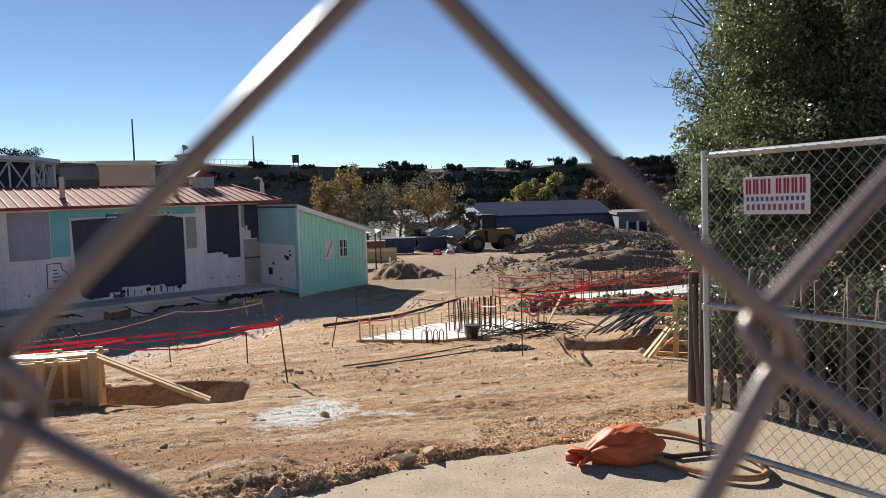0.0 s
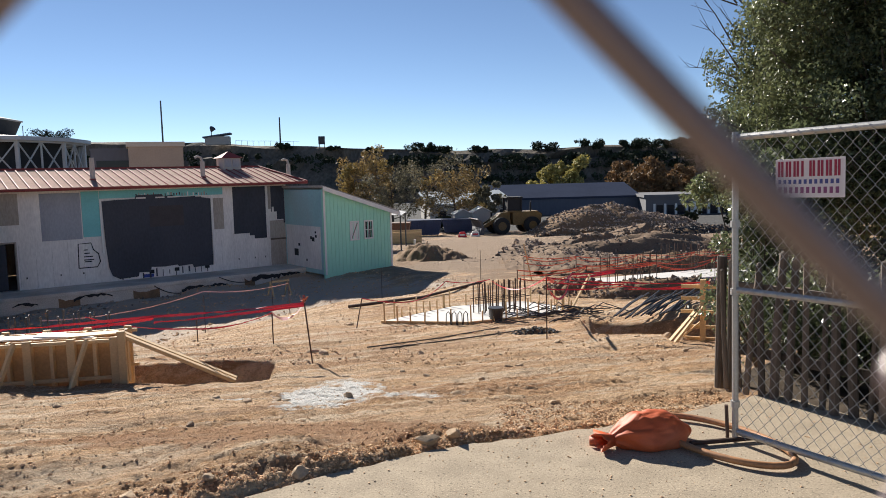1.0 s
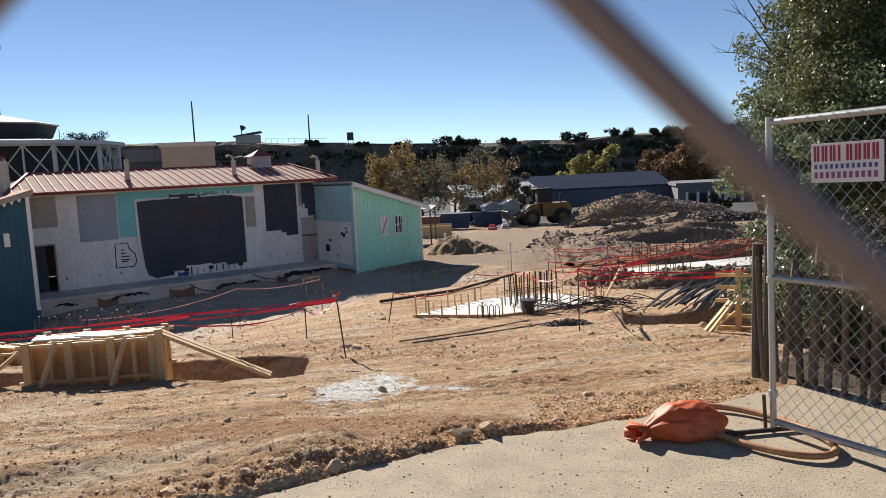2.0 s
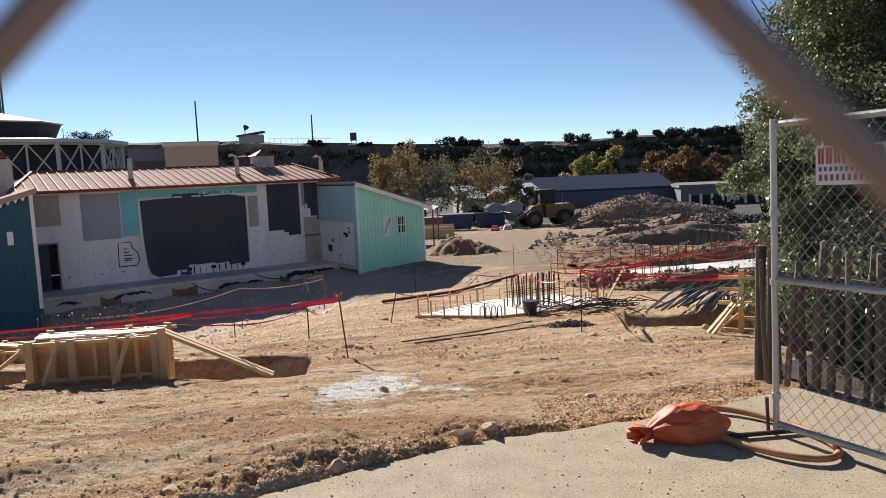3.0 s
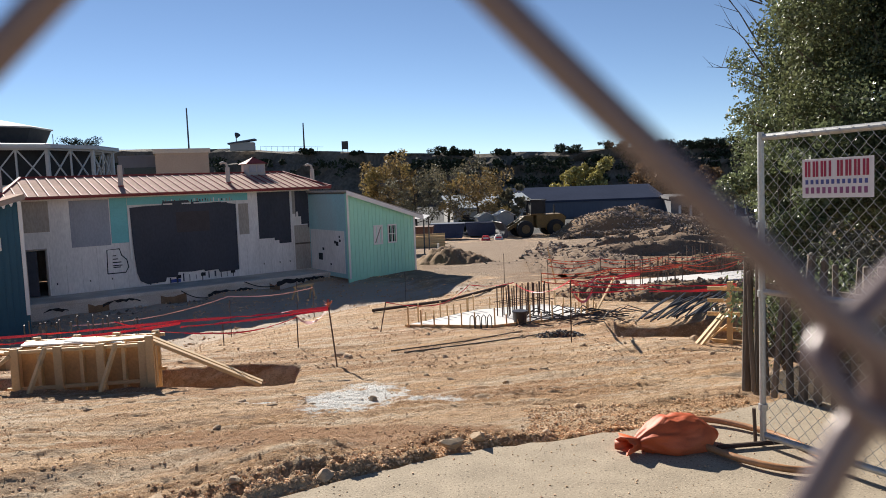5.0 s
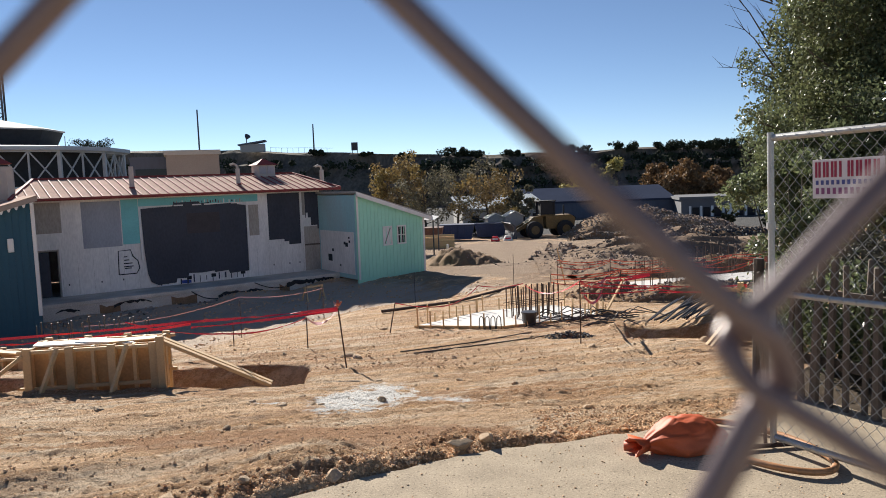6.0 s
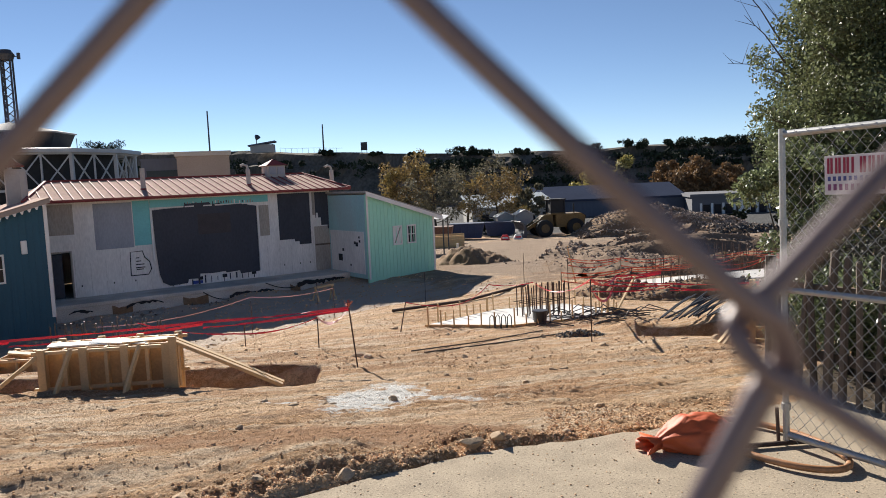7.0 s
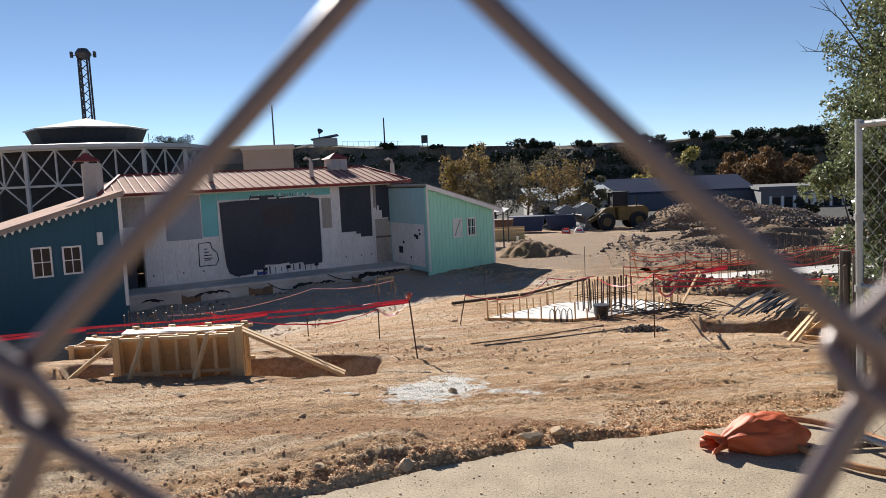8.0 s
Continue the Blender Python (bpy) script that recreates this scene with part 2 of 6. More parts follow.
PALERUBBLE = mat("pale_broken_rubble", (0.33, 0.26, 0.21), 0.95, vary=0.25, scale=1.2, fine=9, bump=0.9, island=0.6, spec=0.2)
SOIL = mat("dug_soil", (0.23, 0.15, 0.09), 0.95, vary=0.25, scale=2.5, fine=20, bump=0.9, tint=(0.26, 0.16, 0.09), spec=0.2)
PALESOIL = mat("pale_broken_soil", (0.46, 0.39, 0.32), 0.95, vary=0.3, scale=1.6, fine=12, bump=0.9, tint=(0.30, 0.24, 0.19), spec=0.2)
BROWNCUT = mat("cut_brown_soil", (0.22, 0.15, 0.10), 0.95, vary=0.3, scale=1.6, fine=12, bump=0.9, tint=(0.13, 0.095, 0.07), spec=0.2)
CLIFF = mat("quarry_cliff", (0.17, 0.145, 0.12), 0.95, vary=0.45, scale=0.22, fine=1.3, bump=1.0, tint=(0.07, 0.068, 0.052), stretch=(1, 1, 0.35), spec=0.1)
SCRUB = mat("dark_scrub", (0.035, 0.045, 0.025), 0.9, vary=0.4, scale=0.5, fine=4, bump=0.2, island=0.4, spec=0.2)
LEAF = mat("oak_leaves", (0.125, 0.15, 0.075), 0.36, vary=0.3, scale=1.2, fine=12, bump=0.0, tint=(0.155, 0.16, 0.07), island=0.45, spec=0.5)
GREYLEAF = mat("dry_grey_leaves", (0.05, 0.047, 0.038), 0.8, vary=0.3, scale=3, fine=20, bump=0.0, island=0.5)
RUSSET = mat("russet_leaves", (0.27, 0.19, 0.08), 0.7, vary=0.3, scale=0.6, fine=5, bump=0.0, tint=(0.32, 0.25, 0.06), island=0.4)
BROWNLEAF = mat("brown_leaves", (0.22, 0.13, 0.06), 0.7, vary=0.3, scale=0.6, fine=5, bump=0.0, island=0.4)
GREENLEAF = mat("grey_green_leaves", (0.15, 0.135, 0.085), 0.7, vary=0.3, scale=0.6, fine=5, bump=0.0, island=0.4)
YELLOWLEAF = mat("yellow_leaves", (0.36, 0.31, 0.10), 0.65, vary=0.25, scale=0.6, fine=5, bump=0.0, island=0.35)
for leafy in (LEAF, GREENLEAF, RUSSET, YELLOWLEAF, BROWNLEAF, GREYLEAF):
    leaf_light(leafy, 0.4 if leafy is LEAF else 0.22)
BARK = mat("bark", (0.085, 0.07, 0.055), 0.95, vary=0.3, scale=8, fine=40, bump=0.8, stretch=(1, 1, 0.3))
PALESTEEL = mat("white_painted_steel", (0.46, 0.47, 0.48), 0.5, vary=0.1, scale=0.6, fine=6, bump=0.05)
DARKIN = mat("dark_interior", (0.03, 0.032, 0.035), 0.9, vary=0.3, scale=0.3, fine=2, bump=0.1)
BEIGE = mat("beige_stucco", (0.33, 0.275, 0.235), 0.85, vary=0.1, scale=0.4, fine=6, bump=0.2)
GREYMETAL = mat("grey_blue_siding", (0.115, 0.13, 0.165), 0.9, vary=0.12, scale=0.25, fine=3, bump=0.1, stretch=(1, 1, 0.3))
DARKROOF = mat("dark_blue_roof", (0.05, 0.06, 0.092), 0.95, vary=0.12, scale=0.25, fine=3, bump=0.1, spec=0.0)
PALEROOF = mat("pale_metal_roof", (0.30, 0.34, 0.38), 0.8, spec=0.2, metal=0.0, vary=0.12, scale=0.4, fine=4, bump=0.05)
STUCCO = mat("pale_stucco", (0.42, 0.40, 0.37), 0.85, vary=0.1, scale=0.4, fine=5, bump=0.1)
SHOPGREY = mat("grey_stucco", (0.14, 0.14, 0.15), 0.9, vary=0.1, scale=0.4, fine=5, bump=0.1)
YELLOWPAINT = mat("dirty_yellow_paint", (0.19, 0.115, 0.035), 0.7, vary=0.3, scale=1.2, fine=8, bump=0.1, tint=(0.12, 0.09, 0.05))
RUBBER = mat("black_rubber", (0.022, 0.022, 0.022), 0.85, vary=0.25, scale=3, fine=20, bump=0.3)
SKIPBLUE = mat("dark_blue_steel", (0.03, 0.05, 0.11), 0.6, vary=0.3, scale=1, fine=8, bump=0.1)
SKIPBROWN = mat("brown_steel", (0.13, 0.06, 0.04), 0.7, vary=0.3, scale=1, fine=8, bump=0.1)
SIGN = mat("white_sign_sheet", (0.66, 0.61, 0.62), 0.45, vary=0.05, scale=4, fine=40, bump=0.05)
SIGNRED = mat("sign_red_print", (0.30, 0.015, 0.05), 0.5, vary=0.1, scale=8, fine=60, bump=0.0)
SIGNBLUE = mat("sign_blue_print", (0.06, 0.07, 0.24), 0.5, vary=0.1, scale=8, fine=60, bump=0.0)
SIGNPURPLE = mat("sign_purple_print", (0.22, 0.06, 0.16), 0.5, vary=0.1, scale=8, fine=60, bump=0.0)
MARK = mat("black_marker_paint", (0.015, 0.015, 0.017), 0.7, vary=0.2, scale=5, fine=30, bump=0.0)
PLASTIC = mat("black_plastic", (0.03, 0.03, 0.033), 0.4, vary=0.2, scale=4, fine=40, bump=0.1)


# ---- mesh building ----
class Shape:
    """Gathers vertices and faces of one mesh."""

    def __init__(self):
        self.v, self.f = [], []

    def add(self, verts, faces):
        n = len(self.v)
        self.v.extend([tuple(p) for p in verts])
        self.f.extend([tuple(i + n for i in q) for q in faces])
        return self

    def box(self, lo, hi, bevel=0.0, m=None):
        c = [(a + b) / 2 for a, b in zip(lo, hi)]
        h = [abs(b - a) / 2 for a, b in zip(lo, hi)]
        bevel = min(bevel, *[0.45 * x for x in h]) if bevel else 0
        vs, idx = [], {}
        if not bevel:
            for sx in (-1, 1):
                for sy in (-1, 1):
                    for sz in (-1, 1):
                        vs.append((c[0] + sx * h[0], c[1] + sy * h[1], c[2] + sz * h[2]))
            fs = [(0, 1, 3, 2), (4, 6, 7, 5), (0, 4, 5, 1), (2, 3, 7, 6), (0, 2, 6, 4), (1, 5, 7, 3)]
        else:
            for sx in (-1, 1):
                for sy in (-1, 1):
                    for sz in (-1, 1):
                        for ax in range(3):
                            s = (sx, sy, sz)
                            idx[s, ax] = len(vs)
                            vs.append(tuple(c[k] + s[k] * (h[k] - (0 if k == ax else bevel)) for k in range(3)))
            fs = []
            for ax in range(3):
                o = [k for k in range(3) if k != ax]
                for sgn in (-1, 1):
                    q = []
                    for a, b2 in ((-1, -1), (1, -1), (1, 1), (-1, 1)):
                        s = [0, 0, 0]
                        s[ax], s[o[0]], s[o[1]] = sgn, a, b2
                        q.append(idx[tuple(s), ax])
                    fs.append(tuple(q) if (sgn > 0) == (ax != 1) else tuple(q[::-1]))
            for ax in range(3):
                o = [k for k in range(3) if k != ax]
                for a in (-1, 1):
                    for b2 in (-1, 1):
                        s0, s1 = [0, 0, 0], [0, 0, 0]
                        s0[ax], s1[ax] = -1, 1
                        s0[o[0]] = s1[o[0]] = a
                        s0[o[1]] = s1[o[1]] = b2
                        fs.append((idx[tuple(s0), o[0]], idx[tuple(s1), o[0]], idx[tuple(s1), o[1]], idx[tuple(s0), o[1]]))
            for s in {k[0] for k in idx}:
                fs.append((idx[s, 0], idx[s, 1], idx[s, 2]))
        if m is not None:
            vs = [m @ Vector(p) for p in vs]
        return self.add(vs, fs)

    def beam(self, a, b, w, d, bevel=0.003, up=(0, 0, 1)):
        """A squared timber from a to b, w wide and d deep."""
        a, b = Vector(a), Vector(b)
        z = (b - a).normalized()
        x = z.cross(Vector(up))
        if x.length < 1e-3:
            x = z.cross(Vector((0, 1, 0)))
        x.normalize()
        y = z.cross(x)
        m = Matrix((x, y, z)).transposed().to_4x4()
        m.translation = a
        return self.box((-w / 2, -d / 2, 0), (w / 2, d / 2, (b - a).length), bevel, m)

    def tube(self, pts, r, n=8, caps=True):
        pts = [Vector(p) for p in pts]
        rs = r if isinstance(r, (list, tuple)) else [r] * len(pts)
        side = None
        base = len(self.v)
        for i, p in enumerate(pts):
            t = (pts[min(i + 1, len(pts) - 1)] - pts[max(i - 1, 0)]).normalized()
            if side is None:
                side = t.cross(Vector((0.13, 0.21, 0.97)))
                if side.length < 0.05:
                    side = t.cross(Vector((0, 1, 0)))
            side = (side - t * side.dot(t)).normalized()
            other = t.cross(side)
            for k in range(n):
                a = 2 * math.pi * k / n
                self.v.append(tuple(p + rs[i] * (math.cos(a) * side + math.sin(a) * other)))
        for i in range(len(pts) - 1):
            for k in range(n):
                a, b = base + i * n + k, base + i * n + (k + 1) % n
                self.f.append((a, b, b + n, a + n))
        if caps:
            self.f.append(tuple(base + k for k in range(n))[::-1])
            e = base + (len(pts) - 1) * n
            self.f.append(tuple(e + k for k in range(n)))
        return self

    def prism(self, outline, depth, m=None):
        """An outline in x and z, thickened from y = 0 to depth."""
        n = len(outline)
        vs = [(x, 0, z) for x, z in outline] + [(x, depth, z) for x, z in outline]
        fs = [tuple(range(n)), tuple(range(2 * n - 1, n - 1, -1))] + [(i, i + n, (i + 1) % n + n, (i + 1) % n) for i in range(n)]
        if m is not None:
            vs = [m @ Vector(p) for p in vs]
        return self.add(vs, fs)

    def mesh(self, name, material, smooth=False):
        me = bpy.data.meshes.new(name)
        me.from_pydata(self.v, [], self.f)
        bm = bmesh.new()
        bm.from_mesh(me)
        if len(self.f) < 20000:
            bmesh.ops.recalc_face_normals(bm, faces=bm.faces)
        bm.to_mesh(me)
        bm.free()
        me.materials.append(material)
        if smooth:
            me.polygons.foreach_set("use_smooth", [True] * len(me.polygons))
        return me


def part(name, shape, material, parent=None, label="", smooth=False, m=None):
    data = shape if isinstance(shape, bpy.types.Mesh) else shape.mesh(name, material, smooth)
    ob = new(name, data)
    if m is not None:
        ob.matrix_basis = m
    if parent is not None:
        ob.parent = parent
    return tagged(ob, label)


def thing(name, label, category, m=None, group="", kind=""):
    ob = new(name)
    ob.empty_display_size = 0.1
    if m is not None:
        ob.matrix_basis = m
    return tagged(ob, label, category, group, kind)


# ---- the lie of the land ----
rng_land = np.random.RandomState(5)
LATTICE = rng_land.rand(256, 256)


def value_noise(x, y):
    xi, yi = np.floor(x).astype(int), np.floor(y).astype(int)
    fx, fy = x - xi, y - yi
    fx, fy = fx * fx * (3 - 2 * fx), fy * fy * (3 - 2 * fy)
    a, b = LATTICE[xi % 256, yi % 256], LATTICE[(xi + 1) % 256, yi % 256]
    c, d = LATTICE[xi % 256, (yi + 1) % 256], LATTICE[(xi + 1) % 256, (yi + 1) % 256]
    return (a + (b - a) * fx) * (1 - fy) + (c + (d - c) * fx) * fy - 0.5


def fbm(x, y, octaves=5):
    s, amp = 0, 1.0
    for k in range(octaves):
        s = s + amp * value_noise(x * 2 ** k + 17.3 * k, y * 2 ** k + 5.1 * k)
        amp *= 0.52
    return s


def smooth(e0, e1, x):
    t = np.clip((x - e0) / (e1 - e0), 0, 1)
    return t * t * (3 - 2 * t)


# the frame of the stage building: x along its front, y into it, z from its floor
FLOOR_Z = -2.78
U = Vector((0.772, 0.636, 0)).normalized()
BUILD = Matrix.Translation((-6.93, 34.5, FLOOR_Z)) @ Matrix.Rotation(math.atan2(U.y, U.x), 4, "Z")

EDGE = [(-30.0, -18.0), (-8.0, -1.4), (-2.2, 2.85), (-1.16, 3.59), (-0.74, 3.87), (-0.26, 4.19), (0.56, 4.47), (1.24, 4.72), (1.78, 5.05), (3.0, 5.7), (9.0, 8.6), (30.0, 18.0)]
PROFILE_Y = [-60, 4.3, 6, 9, 11.5, 15, 25, 34.5, 60, 75, 140, 5000]
PROFILE_Z = [-0.03, -0.03, -0.32, -0.85, -1.15, -1.45, -2.15, -2.8, -3.8, -4.4, -5.0, -5.0]


def land(x, y):
    """Height of the ground at x, y (numpy arrays)."""
    x, y = np.asarray(x, float), np.asarray(y, float)
    ez = np.interp(x, [p[0] for p in EDGE], [p[1] for p in EDGE])
    over = y - ez                                     # how far past the apron's edge
    yy = np.where(y < 9, 4.3 + (y - 4.3), y)
    z = np.interp(yy - 0.15, PROFILE_Y, PROFILE_Z) * 0.5 + np.interp(yy + 0.35, PROFILE_Y, PROFILE_Z) * 0.5
    # to the far right the ground stays higher
    near = smooth(0.0, 0.5, over)
    # the dug-out yard before the platform
    bx = (x + 6.93) * U.x + (y - 34.5) * U.y
    by = -(x + 6.93) * U.y + (y - 34.5) * U.x
    shift = 9.0 * smooth(-12.5, -5.0, bx)
    yard = smooth(-19 + 0.6 * shift, -5.0, by) * smooth(4.5, -1.5, bx) * smooth(12, 2, by)
    z = z * (1 - yard) + (-3.62 + 0.03 * np.clip(bx + 14, 0, 14) + 0.22 * fbm(x * 0.7, y * 0.7, 5)) * yard
    # soil heaped against the platform
    z = z + 0.12 * smooth(-0.6, 1.5, by) * smooth(3.0, 2.0, by) * smooth(-16, -14, bx) * smooth(1, -1, bx) * (0.7 + 1.3 * fbm(x * 0.9 + 4, y * 0.9, 4))
    # spoil heaps
    for cx, cy, r, h in ((-0.35, 4.75, 0.35, 0.10), (-1.25, 4.35, 0.5, 0.09),
                         (0.9, 24, 2.2, 0.25), (4.8, 15.6, 1.3, 0.25), (2.3, 14.2, 0.55, 0.2), (2.6, 12.0, 0.9, 0.10), (-4.1, 8.1, 0.8, 0.05)):
        d2 = ((x - cx) ** 2 + (y - cy) ** 2) / r ** 2
        z = z + h * np.exp(-d2 * 1.6) * (1 + 0.5 * fbm(x * 1.7, y * 1.7, 3))
    # dug pits: along the footing forms, beside the braced frame, and the long cut behind
    for cx, cy, ax, ay, turn, h in ((-4.95, 9.15, 2.1, 0.75, 12, 0.55), (3.65, 13.75, 1.2, 0.5, -6, 0.5), (9.5, 33, 7.0, 2.6, 8, 1.1), (4.6, 13.6, 0.6, 0.8, 0, 0.3)):
        ca, sa = math.cos(radians(turn)), math.sin(radians(turn))
        px, py = (x - cx) * ca + (y - cy) * sa, -(x - cx) * sa + (y - cy) * ca
        inside = smooth(ax + 0.25, ax, np.abs(px)) * smooth(ay + 0.25, ay, np.abs(py))
        z = z - h * inside
    # wheel ruts run along the apron's edge
    n = -(x * 0.515) + y * 0.857
    rut = np.sin(n * 4.1 + 1.8 * fbm(x * 0.25, y * 0.25, 2)) * 0.5 + np.sin(n * 9.3 + 2.5 * fbm(x * 0.3 + 9, y * 0.3, 2)) * 0.3
    fadeout = smooth(26, 8, y)
    rough = near * (0.05 * rut * fadeout * smooth(0.2, 0.9, 0.5 + fbm(x * 0.4 + 3, y * 0.4, 2))
                    + 0.05 * fbm(x * 0.5, y * 0.5, 3) + 0.026 * fbm(x * 3.5, y * 6.5, 5) + 0.034 * (0.45 - np.abs(fbm(x * 11 + 5, y * 13, 4))) * smooth(16, 8, y) * (0.25 + smooth(0.40, 0.62, 0.5 + fbm(x * 0.55 - y * 0.3 + 8, y * 1.5 - x * 0.9, 3))) + 0.012 * fbm(x * 15 + 3, y * 19, 3) * (0.45 + smooth(0.3, 0.75, 0.5 + fbm(x * 0.7 + 8, y * 1.1, 3))))
    clods = 0.7 * smooth(1.4, 0.1, over - 0.15) * smooth(2.5, 0.3, x) + 0.5 * smooth(0.55, 0.75, 0.5 + fbm((x * 0.92 + y * 0.39) * 0.3, (y * 0.92 - x * 0.39) * 1.2, 3))
    lumps = np.maximum(fbm(x * 19 + 31, y * 22, 4) - 0.02, 0) * 0.034 * near * clods * smooth(14, 7, y)
    # the torn bank of clods that stands over the apron's edge
    lip = smooth(-0.01, 0.10, over) * smooth(0.75, 0.12, over) * smooth(2.1, 0.1, x) * smooth(-5.0, -2.5, x)
    ridge_n = 1 - 2 * np.abs(fbm(x * 5.3 + 11, y * 6.1, 4))
    z = z + lip * (0.055 + 0.05 * fbm(x * 2.1 + 2, y * 2.1, 2) + 0.055 * ridge_n * smooth(0.1, 0.9, ridge_n))
    rough = rough + 0.09 * smooth(18, 40, y) * smooth(90, 70, y) * fbm(x * 0.35 + 7, y * 0.28, 4)
    return z + rough + lumps - 0.12 * (1 - smooth(-0.25, 0.0, over)) - 0.02


def land_at(x, y):
    return float(land(np.array([x]), np.array([y]))[0])


def steps(lo_far, lo, hi, hi_far, fine, grow, back=0):
    core = list(np.arange(lo, hi, fine))
    a, s = core[-1], fine
    while a < hi_far:
        s *= grow
        a += s
        core.append(a)
    a, s = core[0], fine
    front = []
    while a > lo_far:
        s *= back or grow
        a -= s
        front.append(a)
    return np.array(front[::-1] + core)


def grid_mesh(name, xs, ys, zs, material, smooth_shade=True):
    nx, ny = len(xs), len(ys)
    gx, gy = np.meshgrid(xs, ys)
    co = np.stack([gx.ravel(), gy.ravel(), zs.ravel()], 1)
    i = np.arange(nx * ny).reshape(ny, nx)
    fs = np.stack([i[:-1, :-1].ravel(), i[:-1, 1:].ravel(), i[1:, 1:].ravel(), i[1:, :-1].ravel()], 1)
    me = bpy.data.meshes.new(name)
    me.from_pydata(co.tolist(), [], fs.tolist())
    me.materials.append(material)
    me.polygons.foreach_set("use_smooth", [smooth_shade] * len(me.polygons))
    return me


gx = steps(-3000, -5.0, 4.2, 3000, 0.026, 1.045)
gy = steps(-3000, 3.45, 8.0, 3500, 0.02, 1.02, 1.2)
GX, GY = np.meshgrid(gx, gy)
ground = new("ground", grid_mesh("ground", gx, gy, land(GX, GY), DIRT))
tagged(ground, "rutted tan limestone soil of a building site", "ground", kind="structure")

# the concrete apron with its broken edge
outline = [(30, -25), (-30, -25)]
rnd = random.Random(3)
for (x0, y0), (x1, y1) in zip(EDGE, EDGE[1:]):
    n = max(1, int(math.hypot(x1 - x0, y1 - y0) / 0.09)) if abs(x0) < 4 else 3
    for k in range(n):
        a = k / n
        j = 0.018 if abs(x0) < 4 else 0
        outline.append((x0 + (x1 - x0) * a + rnd.uniform(-j, j), y0 + (y1 - y0) * a + rnd.uniform(-j, j)))
sh = Shape()
n = len(outline)
sh.add([(x, y, 0) for x, y in outline] + [(x, y, -0.14) for x, y in outline],
       [tuple(range(n))[::-1], tuple(range(n, 2 * n))] + [(i, (i + 1) % n, (i + 1) % n + n, i + n) for i in range(n)])
part("pavement", sh, CONCRETE, label="worn tan concrete apron with a crumbled edge")
bpy.data.objects["pavement"]["kind"] = "structure"
bpy.data.objects["pavement"]["category"] = "pavement"


# ---- wire fences ----
MESH_W, STRAND_H, HOOK_H = 0.0372, 0.0364, 0.0053       # a strand's run and fall, and the length of the hooked bend
MESH_H = STRAND_H + HOOK_H


def link_wire(rows, r, sides, per, bends=3):
    """One wire of a chain-link fence: a flattened spiral that hangs down from z = 0, between x = 0 and x = MESH_W."""
    pts, hook, thick, bow = [], r * 1.55, r * 0.9, 0.0005
    for k in range(rows):
        a, b = (0, MESH_W) if k % 2 == 0 else (MESH_W, 0)
        front = -1 if k % 2 == 0 else 1
        way = 1 if k % 2 == 0 else -1
        z0 = -k * MESH_H
        # the hooked bend before the strand, passing from one face of the fence to the other
        for q in range(bends):
            phi = math.pi * (q + 0.5) / bends
            pts.append((a - way * hook * math.sin(phi) ** 0.8, -front * thick * math.cos(phi), z0 + HOOK_H * (0.5 + 0.5 * math.cos(phi))))
        for q in range(per):
            u = 0.06 + 0.88 * q / (per - 1)
            bend = bow * math.sin(math.pi * u) if k % 2 == 0 else 0
            pts.append((a + (b - a) * u - bend * 0.7, front * thick, z0 - u * STRAND_H - bend * 0.7))
    sh = Shape().tube(pts, r, sides)
    return sh


fence = thing("chain_link_fence", "close chain-link fence of weathered brownish steel wire", "fence",
              Matrix.Translation((0, 0.06, 1.622)) @ pose(0, 0, 0, 0, 0, 8))
# below one row of joints the mesh has been pushed aside, so that its diamonds lean
BENT_Z, LEAN = -MESH_H + HOOK_H * 0.75, 0.46
near_wires = []
for odd in (0, 1):
    sh = link_wire(49, 0.00116, 14, 8, 9)
    lift = 10 * MESH_H - odd * MESH_H
    sh.v = [(x + LEAN * min(max(BENT_Z - z - lift, 0.0), MESH_H), y, z) for x, y, z in sh.v]
    near_wires.append(sh.mesh("wire", WIRE, True))
for j in range(-20, 21):
    part("wire", near_wires[j % 2], WIRE, fence, m=Matrix.Translation((j * MESH_W, 0, 10 * MESH_H - (j % 2) * MESH_H)))

for x in (-0.78, 0.80):
    part("post", Shape().tube([(x, 0.03, -1.62), (x, 0.03, 0.46)], 0.024, 14), GALV, fence)
part("top_rail", Shape().tube([(-0.78, 0.03, 0.43), (0.80, 0.03, 0.43)], 0.02, 14), GALV, fence)

GATE_DIR = math.degrees(math.atan2(-0.844, 0.536))
GATE_H, GATE_L = 1.77, 3.0
gate = thing("temporary_fence", "galvanised temporary chain-link fence panel on a pipe foot", "fence", pose(1.53, 4.27, 0.03, 0, 0, GATE_DIR) @ pose(0, 0, 0, 0, -1.0, 0))
for name, a, b, r in (("post", (0, 0, 0), (0, 0, GATE_H), 0.018), ("post", (GATE_L, 0, 0), (GATE_L, 0, GATE_H), 0.018),
                      ("top_rail", (0.02, 0, GATE_H - 0.03), (GATE_L, 0, GATE_H - 0.03), 0.019), ("middle_rail", (0.02, 0, 0.87), (GATE_L, 0, 0.87), 0.017),
                      ("bottom_rail", (0.02, 0, 0.035), (GATE_L, 0, 0.035), 0.019)):
    part(name, Shape().tube([a, b], r, 14), GALV, gate, smooth=False)
link_mesh = link_wire(41, 0.00135, 5, 2).mesh("wire", GALVWIRE, True)
for j in range(int(GATE_L / MESH_W) - 1):
    part("wire", link_mesh, GALV, gate, m=Matrix.Translation((0.02 + j * MESH_W, -0.018, GATE_H - 0.02 - (j % 2) * MESH_H)))
